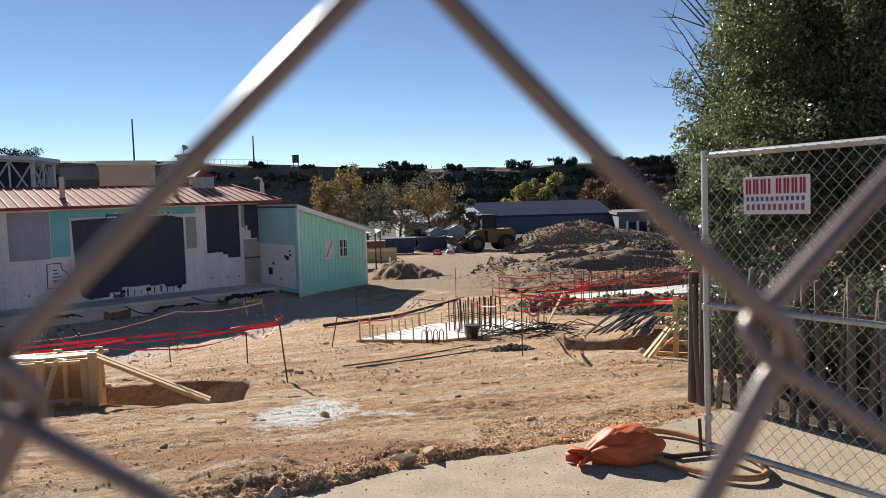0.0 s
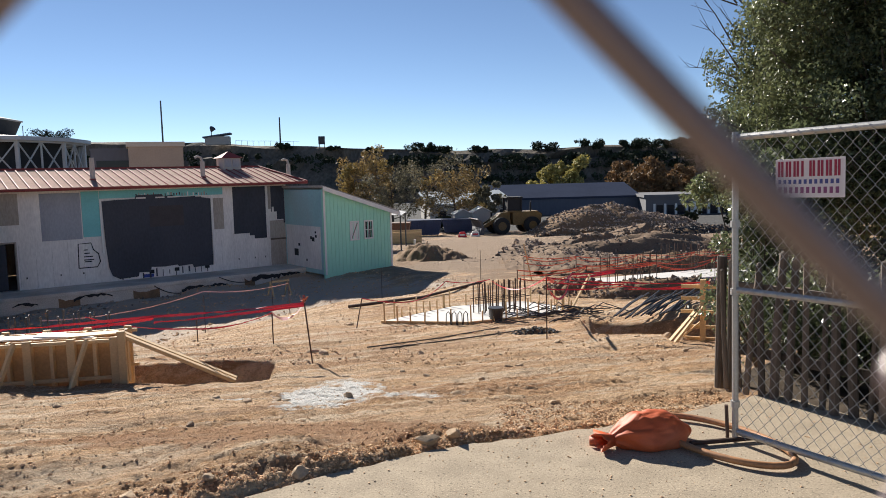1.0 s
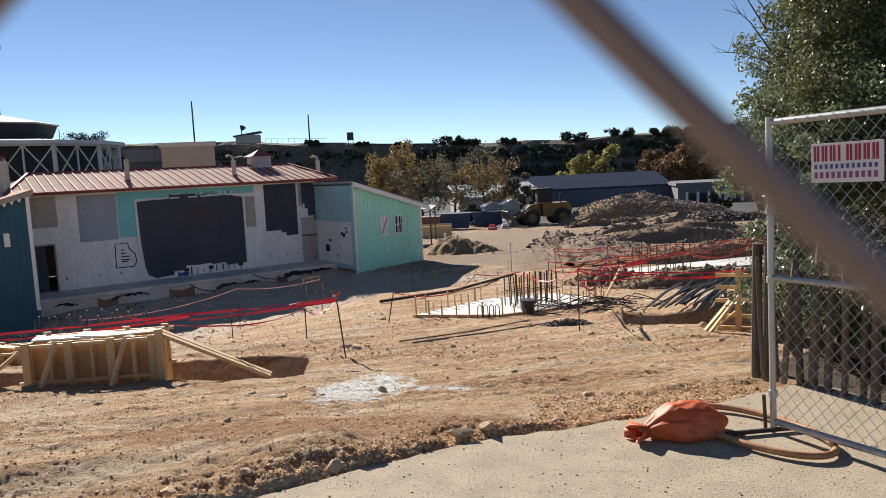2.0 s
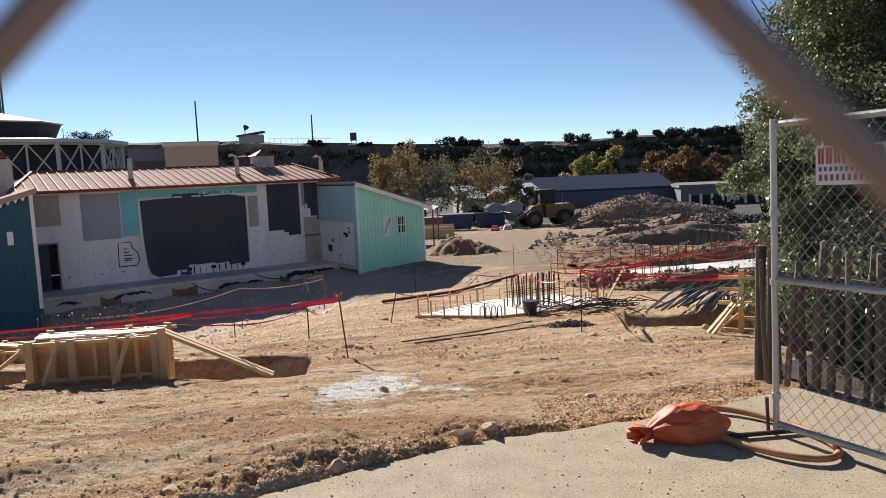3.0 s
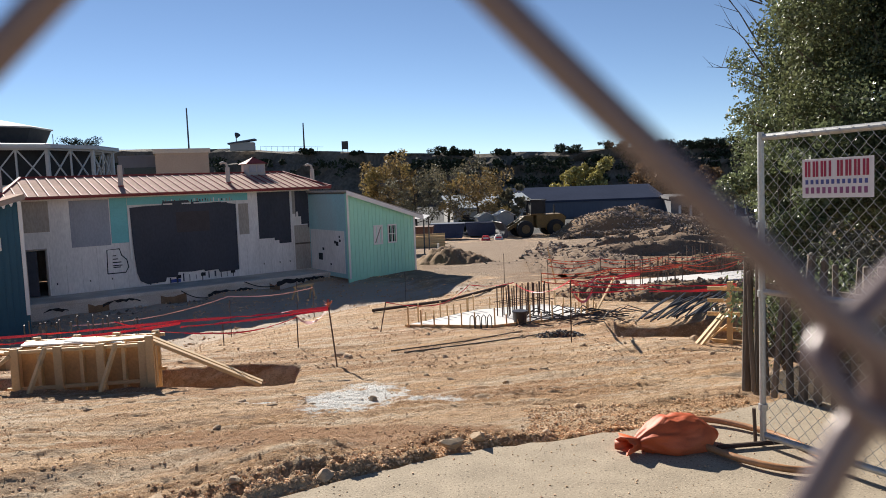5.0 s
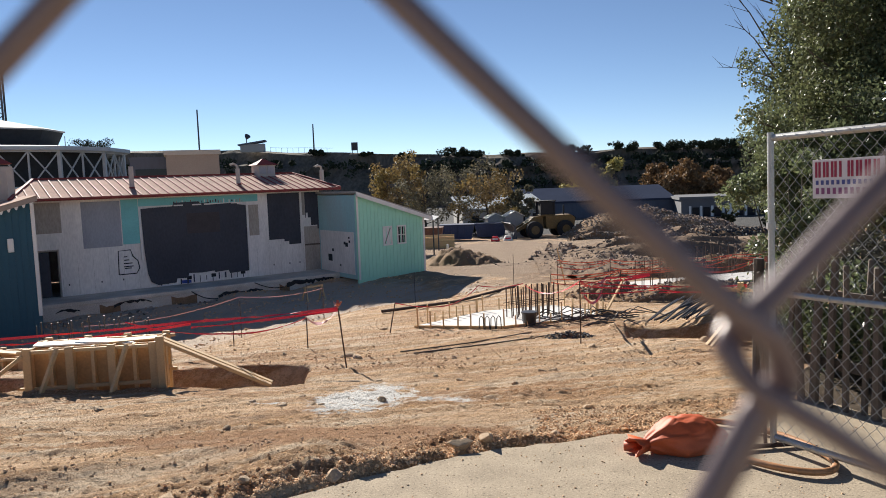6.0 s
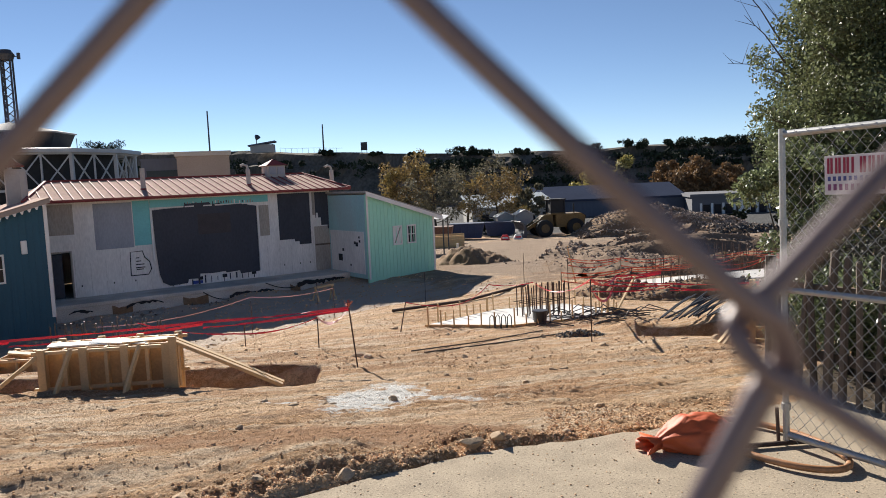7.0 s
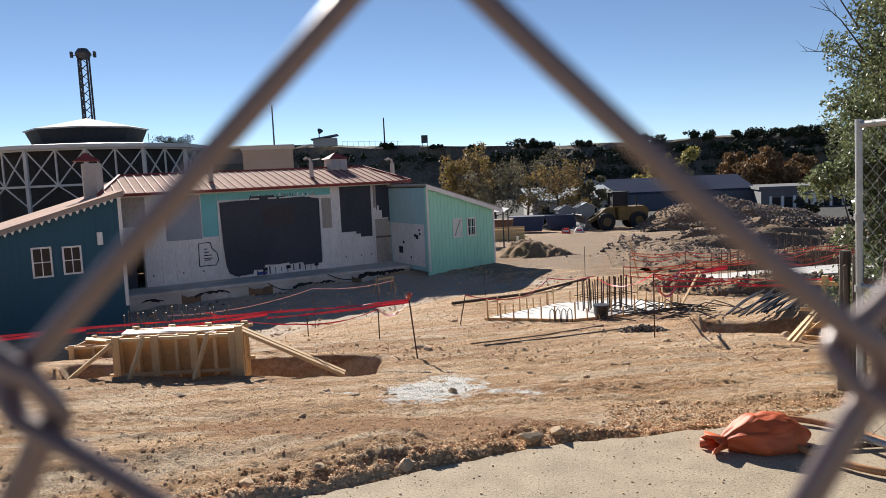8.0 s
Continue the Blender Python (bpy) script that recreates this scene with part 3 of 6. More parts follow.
for z in (0.2, 0.86, 1.25):
    part("clamp", Shape().tube([(0, 0, z - 0.018), (0, 0, z + 0.018)], 0.026, 12), GALV, gate)
for k in range(8):
    part("tie_wire", Shape().tube([(0.25 + k * 0.33 + 0.024 * math.cos(a), 0.024 * math.sin(a) , 0.04 + 0.024 * math.sin(a * 1.0 + 1.5)) for a in np.linspace(0, 6.2, 9)], 0.0022, 5), GALV, gate)

sign = thing("fence_sign", "white sheet sign with red and blue print on the fence", "sign", gate.matrix_basis @ Matrix.Translation((0.28, -0.03, 1.40)) @ Matrix.Diagonal((0.83, 1, 1, 1)))
part("sheet", Shape().box((0, -0.002, 0), (0.46, 0.002, 0.2), 0.001), SIGN, sign)
for k in range(8):
    for q in ((0,) if k == 3 else (0, 1)):
        part("printed_bar", Shape().box((0.02 + k * 0.0535 + q * 0.022, -0.0045, 0.108), (0.02 + k * 0.0535 + q * 0.022 + 0.015, -0.0025, 0.188)), SIGNRED, sign)
for k in range(12):
    part("printed_bar", Shape().box((0.024 + k * 0.0348, -0.0045, 0.07), (0.024 + k * 0.0348 + 0.018, -0.0025, 0.093)), SIGNBLUE, sign)
for k in range(11):
    part("printed_bar", Shape().box((0.024 + k * 0.038, -0.0045, 0.022), (0.024 + k * 0.038 + 0.02, -0.0025, 0.054)), SIGNPURPLE, sign)

# its foot: a bent pipe loop on the ground
foot = thing("pipe_foot", "bent orange-painted pipe foot under the fence panel", "fence foot")
loop = []
for k in range(33):
    a = math.pi * 2 * k / 32
    cxp, cyp = 1.42 + 0.47 * math.cos(a) * 0.536 + 0.24 * math.sin(a) * 0.844, 4.25 - 0.47 * math.cos(a) * 0.844 + 0.24 * math.sin(a) * 0.536
    loop.append((cxp, cyp, 0.03))
part("loop", Shape().tube(loop, 0.019, 10), FOOT, foot, smooth=True)
part("cross_bar", Shape().tube([(1.25, 4.2, 0.02), (1.66, 4.28, 0.02)], 0.014, 8), RUST, foot)
part("stub", Shape().tube([(1.50, 4.31, 0.0), (1.49, 4.31, 0.21)], 0.011, 8), RUST, foot)


# ---- the sandbag ----
def sandbag():
    bm = bmesh.new()
    bmesh.ops.create_icosphere(bm, subdivisions=5, radius=1.0)
    for v in bm.verts:
        x, y, z = v.co
        around = math.atan2(z, y)
        gather = max(0.0, min(1.0, (-x - 0.05) / 0.85))
        slack = noise.fractal(Vector((x * 1.1, y * 1.3, z * 1.3)), 0.9, 2.0, 2) * 0.16
        pleat = 0.10 * gather * math.sin(8 * around + 3.0 * noise.noise(v.co * 1.6) + 2.0 * x)
        crease = -0.10 * max(0.0, 1 - abs(x - 0.12 * math.sin(2.2 * around + 1.0) + 0.05) / 0.16) * max(0.0, z)
        crease -= 0.07 * max(0.0, 1 - abs(noise.noise(v.co * 1.9 + Vector((3, 1, 2)))) / 0.10)
        weave = 0.045 * (0.4 - abs(noise.noise(Vector((x * 3.2, y * 4.5, z * 4.5)) + Vector((5, 2, 9))))) + 0.03 * (0.4 - abs(noise.noise(Vector((x * 7, y * 9, z * 9)))))
        r = 1 + slack + pleat + crease + weave
        taper = 1.0 - 0.62 * max(0, -x - 0.30) - 0.45 * max(0, x - 0.35)
        tall = taper * (1.0 - 0.5 * max(0, x - 0.45))
        v.co = Vector((x * 0.275 * (1 + 0.25 * slack), y * 0.16 * r * taper, max(z * 0.135 * r * tall, -0.055) + 0.056))
    me = bpy.data.meshes.new("sack")
    bm.to_mesh(me)
    bm.free()
    me.materials.append(BAG)
    me.polygons.foreach_set("use_smooth", [True] * len(me.polygons))
    return me


bag = thing("sandbag", "crumpled orange woven sandbag lying on the pipe foot", "sandbag", pose(1.035, 4.27, 0.002, 0, 0, 20))
part("sack", sandbag(), BAG, bag)
frill = Shape()
ring0, ring1 = [], []
for k in range(25):
    a = 2 * math.pi * k / 24
    ring0.append((-0.255, 0.045 * math.cos(a), 0.05 + 0.035 * math.sin(a)))
    w = 1 + 0.16 * math.sin(7 * a + 1) + 0.08 * math.sin(13 * a)
    ring1.append((-0.345 + 0.02 * math.sin(3 * a), 0.085 * w * math.cos(a), max(0.004, 0.052 + 0.055 * w * math.sin(a))))
frill.add(ring0 + ring1, [(k, k + 1, k + 26, k + 25) for k in range(24)])
fr = part("tied_neck", frill, BAG, bag, smooth=True)
fr.modifiers.new("thick", "SOLIDIFY").thickness = 0.004


# ---- the stage building ----
WALL_V = 4.15                            # the main wall stands this far behind the sheds' fronts
DECK_V = 2.0                             # the front edge of the platform
plat = thing("stage_platform", "long grey concrete platform, its face broken and stained", "platform", BUILD, kind="structure")
part("deck", Shape().box((-14.7, DECK_V, -0.16), (0.0, WALL_V - 0.01, 0), 0.015), PLATFORM, plat)
part("face", Shape().box((-14.6, DECK_V + 0.05, -1.6), (-0.01, DECK_V + 0.4, -0.162)), PLATFORM, plat)
rnd = random.Random(11)
for bx, w, zc in ((-12.3, 0.9, -0.36), (-9.8, 1.5, -0.30), (-5.1, 2.1, -0.40), (-1.6, 2.5, -0.24), (-0.55, 0.8, -0.62)):
    # torn black membrane hanging along the broken face
    m = int(w * 9)
    up = [(bx + w * (k / m - 0.5), zc + 0.12 * math.sin(math.pi * k / m) + rnd.uniform(-0.035, 0.035) + (0.05 * math.sin(9 * k / m) if w > 1.9 else 0)) for k in range(m + 1)]
    dn = [(x, z - (0.3 if w < 1 else 1) * rnd.uniform(0.05, 0.15) - (0.12 * rnd.random() if w != 1.5 else -0.02)) for x, z in up[::-1]]
    part("torn_membrane", Shape().prism(up + dn, 0.04, Matrix.Translation((0, DECK_V - 0.03, 0))), MARK, plat)

for x0, z0, x1, z1 in ((-7.35, -0.1, -6.2, -0.55), (-4.45, -0.02, -3.0, -0.38)):
    part("loose_cable", Shape().tube([(x0 + (x1 - x0) * k / 8, DECK_V - 0.06, z0 + (z1 - z0) * k / 8 - 0.12 * math.sin(math.pi * k / 8)) for k in range(9)], 0.022, 6), MARK, plat)
for x0, w0 in ((-13.9, 0.7), (-11.1, 0.8), (-8.2, 1.1), (-3.2, 0.5)):
    n0 = int(w0 * 8)
    top0 = [(x0 + w0 * k / n0, -0.42 - 0.16 * math.sin(math.pi * k / n0) * rnd.uniform(0.4, 1)) for k in range(n0 + 1)]
    part("exposed_core", Shape().prism([(x0, -1.5)] + [(x, z + 0.2) for x, z in top0] + [(x0 + w0, -1.5)], 0.03, Matrix.Translation((0, DECK_V + 0.025, 0))), SOIL, plat, "broken brown core of the face")

hall = thing("stage_building", "old white stage building with patched walls and a red metal roof", "building", BUILD)
wall = Shape()
# front wall with the doorway left open
for x0, x1, z0, z1 in ((-13.4, -12.96, 0, 4.12), (-12.23, 0.0, 0, 4.12), (-12.96, -12.23, 1.98, 4.12)):
    wall.box((x0, WALL_V, z0), (x1, WALL_V + 0.2, z1))
part("front_wall", wall, WHITEWALL, hall)
part("back_wall", Shape().box((-13.4, 10.4, 0), (0, 10.6, 4.12)), WHITEWALL, hall)
part("side_wall", Shape().box((-13.6, WALL_V + 0.21, 0), (-13.4, 10.4, 4.12)), WHITEWALL, hall)
part("side_wall", Shape().box((0, WALL_V + 0.21, 0), (0.2, 10.4, 4.12)), WHITEWALL, hall)
part("floor", Shape().box((-13.4, WALL_V + 0.21, -0.1), (0, 10.4, -0.01)), PLATFORM, hall)
part("door_leaf", Shape().box((-12.94, WALL_V + 0.1, 0.02), (-12.55, WALL_V + 0.14, 1.95), 0.005), DARKWALL, hall, "dark door standing ajar")
for x0, x1, z0, z1 in ((-13.02, -12.95, 0, 2.05), (-12.24, -12.17, 0, 2.05), (-12.95, -12.24, 1.98, 2.05)):
    part("door_frame", Shape().box((x0, WALL_V - 0.03, z0), (x1, WALL_V - 0.003, z1), 0.004), BARE, hall)


def board(name, x0, x1, z0, z1, material, proud=0.02, label=""):
    return part(name, Shape().box((x0, WALL_V - proud, z0), (x1, WALL_V - 0.003, z1), 0.004), material, hall, label)


board("wall_board", -13.3, -12.0, 2.75, 4.05, BARE)
board("wall_board", -11.2, -9.62, 2.0, 4.02, GREYWALL)
board("teal_board", -9.58, -8.86, 2.06, 4.06, TEAL, 0.025, "teal-painted board")
board("teal_board", -8.84, -3.25, 3.72, 4.06, TEAL, 0.022, "teal-painted board")
board("wall_board", -3.74, -3.24, 2.04, 3.55, BARE)
# the dark screen panel with a ragged lower edge
ragged = [(-8.62, 0.62), (-8.5, 0.25), (-8.2, 0.08), (-7.4, 0.12), (-7.35, 0.3), (-6.85, 0.28), (-6.8, 0.5), (-6.2, 0.46), (-5.6, 0.5), (-5.55, 0.42), (-4.9, 0.46), (-4.85, 0.3), (-3.9, 0.34)]
out = [(-8.76, 3.6)] + [(-8.7, 1.6)] + ragged + [(-3.88, 3.55), (-4.3, 3.62), (-4.35, 3.7), (-5.6, 3.66), (-5.65, 3.78), (-6.1, 3.74), (-6.15, 3.84), (-7.3, 3.82), (-7.35, 3.66), (-8.2, 3.64)]
part("dark_screen", Shape().prism(out, 0.03, Matrix.Translation((0, WALL_V - 0.06, 0))), DARKWALL, hall, "large charcoal screen board with a ragged edge")
part("faded_square", Shape().box((-6.75, WALL_V - 0.064, 2.35), (-5.2, WALL_V - 0.061, 3.3)), mat("faded_charcoal", (0.06, 0.052, 0.055), 0.8, vary=0.2, scale=3, fine=20, bump=0.1), hall)
board("screen_trim", -8.86, -8.77, 1.3, 3.66, TRIM, 0.07)
board("screen_trim", -3.87, -3.79, 0.35, 3.6, TRIM, 0.07)
for x in (-7.3, -6.45, -5.9, -4.6):
    board("torn_strip", x, x + 0.42, 3.66, 3.72, TRIM, 0.075)
for k in range(14):
    x = -8.1 + k * 0.3
    board("drip", x, x + rnd.uniform(0.03, 0.09), rnd.uniform(0.0, 0.12), rnd.uniform(0.25, 0.45), DARKWALL, 0.012)
for k in range(26):
    x = -7.3 + k * 0.13
    board("torn_strip", x, x + rnd.uniform(0.02, 0.07), 3.72 + rnd.uniform(0, 0.06), 3.8 + rnd.uniform(0.0, 0.12), rnd.choice([BARE, DARKWALL, REDTRIM, TRIM]), 0.03)
# charcoal patches with stepped lower edges, and white boards between them
part("dark_patch", Shape().prism([(-2.75, 1.75), (-1.95, 1.75), (-1.95, 1.62), (-1.7, 1.62), (-1.7, 1.45), (-1.05, 1.45), (-1.05, 4.06), (-2.75, 4.06)], 0.02, Matrix.Translation((0, WALL_V - 0.025, 0))), DARKWALL, hall)
part("dark_patch", Shape().prism([(-0.75, 2.75), (-0.45, 2.75), (-0.45, 2.35), (-0.1, 2.35), (-0.1, 2.15), (-0.02, 2.15), (-0.02, 4.06), (-0.75, 4.06)], 0.02, Matrix.Translation((0, WALL_V - 0.025, 0))), DARKWALL, hall)
board("white_post", -1.03, -0.93, 2.7, 4.06, TRIM, 0.05)
board("bare_post", -0.92, -0.76, 2.9, 4.06, BARE, 0.04)
board("white_strip", -0.72, -0.62, 2.35, 3.0, TRIM, 0.04)
board("bare_panel", -0.86, -0.02, 0.02, 2.3, BARE, 0.015, "bare brown panel of a closed opening")
board("shelf_board", -0.84, -0.02, 1.32, 1.4, OLDWOOD, 0.08)
for x in (-2.6, -1.75, -1.2, -11.9, -10.6, -9.7):
    board("fixing_hole", x, x + 0.05, 0.45, 0.53, MARK, 0.008)
for x in (-6.9, -5.75, -4.3):
    board("vent", x, x + 0.22, 0.2, 0.36, MARK, 0.02)
board("blue_spray", -7.2, -6.7, 0.03, 0.18, mat("blue_spray", (0.05, 0.08, 0.3), 0.8, vary=0.4, scale=9, fine=40, bump=0.0), 0.008)
# board joints of the white wall
for k in range(20):
    x = -12.1 + k * 0.62
    if not -8.8 < x < -3.8:
        board("joint", x, x + 0.006, 0.05, 1.5 if k % 3 else 1.9, BARE, 0.0045)
# the painted outline with its scrawl
fr_pts = [(-9.85, 0.72), (-9.82, 1.78), (-9.3, 1.8), (-9.22, 1.5), (-9.02, 1.3), (-8.96, 0.95), (-9.1, 0.72), (-9.85, 0.72)]
part("painted_frame", Shape().tube([(x, WALL_V - 0.008, z) for x, z in fr_pts], 0.022, 4), MARK, hall, "black painted outline")
for x0, x1, z in ((-9.6, -9.45, 1.48), (-9.6, -9.38, 1.33), (-9.62, -9.25, 1.18), (-9.62, -9.22, 1.04), (-9.6, -9.3, 0.96)):
    board("scrawl", x0, x1, z, z + 0.045, MARK, 0.008)

# roof: hipped, standing seams
E_V, R_V, E_H, R_H = 3.4, 7.3, 4.22, 5.08
ex0, ex1, rx0, rx1 = -13.9, 0.95, -12.6, 0.0
B_V = 2 * R_V - E_V
roof = Shape()
top = [(ex0, E_V, E_H), (ex1, E_V, E_H), (ex1, B_V, E_H), (ex0, B_V, E_H), (rx0, R_V, R_H), (rx1, R_V, R_H)]
low = [(x, y, z - 0.1) for x, y, z in top[:4]]
roof.add(top + low, [(0, 1, 5, 4), (1, 2, 5), (2, 3, 4, 5), (3, 0, 4), (0, 6, 7, 1), (1, 7, 8, 2), (2, 8, 9, 3), (3, 9, 6, 0), (6, 9, 8, 7)])
roof_ob = part("roof", roof, REDROOF, hall, "faded red standing-seam metal roof")
# seam ribs in dark trim red, the colour also standing in for their shadows
x = ex0 + 0.3
while x < ex1 - 0.1:
    t = 1.0
    if x < rx0:
        t = (x - ex0) / (rx0 - ex0)
    if x > rx1:
        t = (ex1 - x) / (ex1 - rx1)
    part("seam", Shape().beam((x, E_V - 0.02, E_H + 0.015), (x, E_V + (R_V - E_V) * t, E_H + (R_H - E_H) * t + 0.015), 0.05, 0.05, 0.005), REDTRIM, roof_ob)
    x += 0.4
for a, b in (((ex0, E_V - 0.02, E_H - 0.03), (ex1, E_V - 0.02, E_H - 0.03)), ((rx0, R_V, R_H + 0.02), (rx1, R_V, R_H + 0.02)),
             ((ex0, E_V, E_H + 0.02), (rx0, R_V, R_H + 0.02)), ((ex1, E_V, E_H + 0.02), (rx1, R_V, R_H + 0.02))):
    part("roof_trim", Shape().beam(a, b, 0.12, 0.12, 0.01), REDTRIM, roof_ob)
part("soffit", Shape().box((-13.5, E_V + 0.05, 4.125), (0.5, WALL_V + 0.1, 4.16)), BARE, hall)


def flue(x, v, h0, h1, bend):
    f = part("flue", Shape().tube([(x, v, h0), (x, v, h1)], 0.11, 12), STUCCO, hall, "pale vent pipe")
    part("flashing", Shape().tube([(x, v, h0 - 0.1), (x, v, h0 + 0.12)], [0.22, 0.13], 12), REDTRIM, f)
    if bend:
        part("cowl", Shape().tube([(x, v, h1), (x - 0.05, v, h1 + 0.18), (x - 0.22, v, h1 + 0.25), (x - 0.36, v, h1 + 0.18)], 0.06, 8), STUCCO, f)


flue(-3.85, 5.0, 4.5, 5.35, True)
flue(-8.85, 5.0, 4.5, 5.55, False)
flue(0.95, 5.5, 4.3, 5.2, True)
cup = part("cupola", Shape().box((-2.15, 6.7, 4.9), (-1.2, 7.65, 5.55)), STUCCO, hall, "small louvred roof cupola with a red hat")
part("hat", Shape().add([(-2.28, 6.55, 5.56), (-1.07, 6.55, 5.56), (-1.07, 7.8, 5.56), (-2.28, 7.8, 5.56), (-1.68, 7.18, 5.92)], [(0, 1, 4), (1, 2, 4), (2, 3, 4), (3, 0, 4), (3, 2, 1, 0)]), REDTRIM, cup)
for x in (-2.08, -1.64):
    part("louvre", Shape().box((x, 6.67, 5.1), (x + 0.36, 6.697, 5.5)), GREYWALL, cup)
chim = part("chimney", Shape().box((-14.3, 5.2, 3.6), (-13.55, 5.95, 5.65)), STUCCO, hall, "rendered chimney with a red cap")
part("cap", Shape().add([(-14.65, 5.05, 5.76), (-13.55, 5.05, 5.76), (-13.55, 6.15, 5.76), (-14.65, 6.15, 5.76), (-14.1, 5.6, 6.15)], [(0, 1, 4), (1, 2, 4), (2, 3, 4), (3, 0, 4), (3, 2, 1, 0)]), REDTRIM, chim)
part("flue", Shape().tube([(-13.7, 4.4, 4.0), (-13.7, 4.4, 5.5)], 0.13, 12), STUCCO, hall)


def window(parent, x0, x1, z0, z1, y, shutter=False):
    """A small white-framed window with four panes, or a closed shutter with a cross brace, on a wall that faces -y."""
    w = part("window", Shape().box((x0 + 0.06, y - 0.02, z0 + 0.06), (x1 - 0.06, y - 0.004, z1 - 0.06)), TRIM if shutter else GLASS, parent)
    for a in ((x0, z0, x1, z0 + 0.065), (x0, z1 - 0.065, x1, z1), (x0, z0 + 0.065, x0 + 0.065, z1 - 0.065), (x1 - 0.065, z0 + 0.065, x1, z1 - 0.065)):
        part("frame", Shape().box((a[0], y - 0.06, a[1]), (a[2], y - 0.004, a[3]), 0.006), TRIM, w)
    if shutter:
        part("brace", Shape().beam((x0 + 0.1, y - 0.04, z0 + 0.1), (x1 - 0.1, y - 0.04, z1 - 0.1), 0.05, 0.03), BARE, w)
    else:
        mx, mz = (x0 + x1) / 2, (z0 + z1) / 2
        part("glazing_bar", Shape().box((mx - 0.016, y - 0.045, z0 + 0.065), (mx + 0.016, y - 0.021, z1 - 0.065)), TRIM, w)
        part("glazing_bar", Shape().box((x0 + 0.065, y - 0.042, mz - 0.016), (x1 - 0.065, y - 0.022, mz + 0.016)), TRIM, w)


# mint shed: a lean-to whose roof falls away from the hall
mint = thing("mint_shed", "mint-green board-and-batten shed with a lean-to roof", "shed", BUILD)
ML, MH0, MH1 = 3.8, 3.90, 2.66
sl = (MH1 - MH0) / ML
part("front_wall", Shape().prism([(0, -0.6), (ML, -0.6), (ML, MH1), (0, MH0)], 0.15), MINT, mint)
part("side_wall", Shape().box((0, 0.151, -0.2), (0.15, 10.4, MH0 - 0.05)), SIDETEAL, mint)
part("side_wall", Shape().box((ML - 0.15, 0.151, -0.6), (ML, 10.4, MH1 - 0.05)), MINT, mint)
part("back_wall", Shape().prism([(0, -0.6), (ML, -0.6), (ML, MH1), (0, MH0)], 0.15, Matrix.Translation((0, 10.4, 0))), MINT, mint)
part("roof", Shape().prism([(-0.12, MH0 + 0.05), (ML + 0.35, MH1 - 0.36 * 0.33 + 0.05), (ML + 0.35, MH1 - 0.36 * 0.33 + 0.15), (-0.12, MH0 + 0.15)], 11.0, Matrix.Translation((0, -0.25, 0))), BARE, mint)
part("fascia", Shape().prism([(-0.12, MH0 - 0.08), (ML + 0.37, MH1 - 0.25), (ML + 0.37, MH1 - 0.06), (-0.12, MH0 + 0.12)], 0.03, Matrix.Translation((0, -0.29, 0))), TRIM, mint)
x = 0.16
while x < ML - 0.1:
    zt = MH0 + sl * x - 0.06
    part("batten", Shape().box((x, -0.022, -0.55), (x + 0.035, -0.002, zt)), MINT, mint)
    x += 0.2
for x in (-0.01, ML - 0.09):
    part("corner_board", Shape().box((x, -0.04, -0.2), (x + 0.1, -0.003, MH0 + sl * x - 0.05), 0.006), TRIM, mint)
window(mint, 1.38, 1.9, 1.34, 2.28, -0.001, True)
window(mint, 2.18, 2.7, 1.36, 2.28, -0.001)
part("patched_panel", Shape().box((-0.03, 0.35, 0.02), (-0.003, 4.0, 2.08), 0.004), WHITEWALL, mint, "grey-white panel with black marks")
for v, z, s in ((2.7, 0.55, 0.34), (2.5, 1.05, 0.14), (0.95, 1.35, 0.2), (1.2, 1.45, 0.14), (0.7, 1.55, 0.12), (0.75, 1.75, 0.1), (1.75, 0.35, 0.1)):
    part("black_mark", Shape().box((-0.04, v, z), (-0.031, v + s * 1.3, z + s)), MARK, mint)

# blue shed
blue = thing("blue_shed", "deep blue boarded shed with white scalloped eaves and windows", "shed", BUILD)
BL = -21.5
bh = lambda x: 4.22 + 0.289 * (x + 13.4)
part("front_wall", Shape().prism([(BL, -1.0), (-13.42, -1.0), (-13.42, bh(-13.4)), (BL, bh(BL))], 0.15), BLUE, blue)
part("side_wall", Shape().box((-13.57, 0.151, -1.0), (-13.42, 10.4, 4.15)), BLUE, blue)
part("side_wall", Shape().box((BL, 0.151, -1.0), (BL + 0.15, 10.4, bh(BL) - 0.05)), BLUE, blue)
part("back_wall", Shape().prism([(BL, -1.0), (-13.42, -1.0), (-13.42, bh(-13.4)), (BL, bh(BL))], 0.15, Matrix.Translation((0, 10.4, 0))), BLUE, blue)
broof = part("roof", Shape().prism([(BL - 0.4, bh(BL - 0.4) + 0.04), (-13.3, bh(-13.3) + 0.04), (-13.3, bh(-13.3) + 0.14), (BL - 0.4, bh(BL - 0.4) + 0.14)], 11, Matrix.Translation((0, -0.3, 0))), REDROOF, blue)
part("fascia", Shape().prism([(BL - 0.4, bh(BL - 0.4) - 0.06), (-13.3, bh(-13.3) - 0.06), (-13.3, bh(-13.3) + 0.1), (BL - 0.4, bh(BL - 0.4) + 0.1)], 0.03, Matrix.Translation((0, -0.335, 0))), BEIGE, blue)
x = BL
while x < -13.5:
    part("scallop", Shape().prism([(x, bh(x) - 0.05), (x + 0.05, bh(x) - 0.15), (x + 0.09, bh(x) - 0.15), (x + 0.14, bh(x + 0.14) - 0.05)], 0.025, Matrix.Translation((0, -0.33, 0))), TRIM, blue)
    x += 0.24
x = BL + 0.1
while x < -13.6:
    part("batten", Shape().box((x, -0.018, -0.95), (x + 0.03, -0.002, bh(x) - 0.04)), BLUE, blue)
    x += 0.22
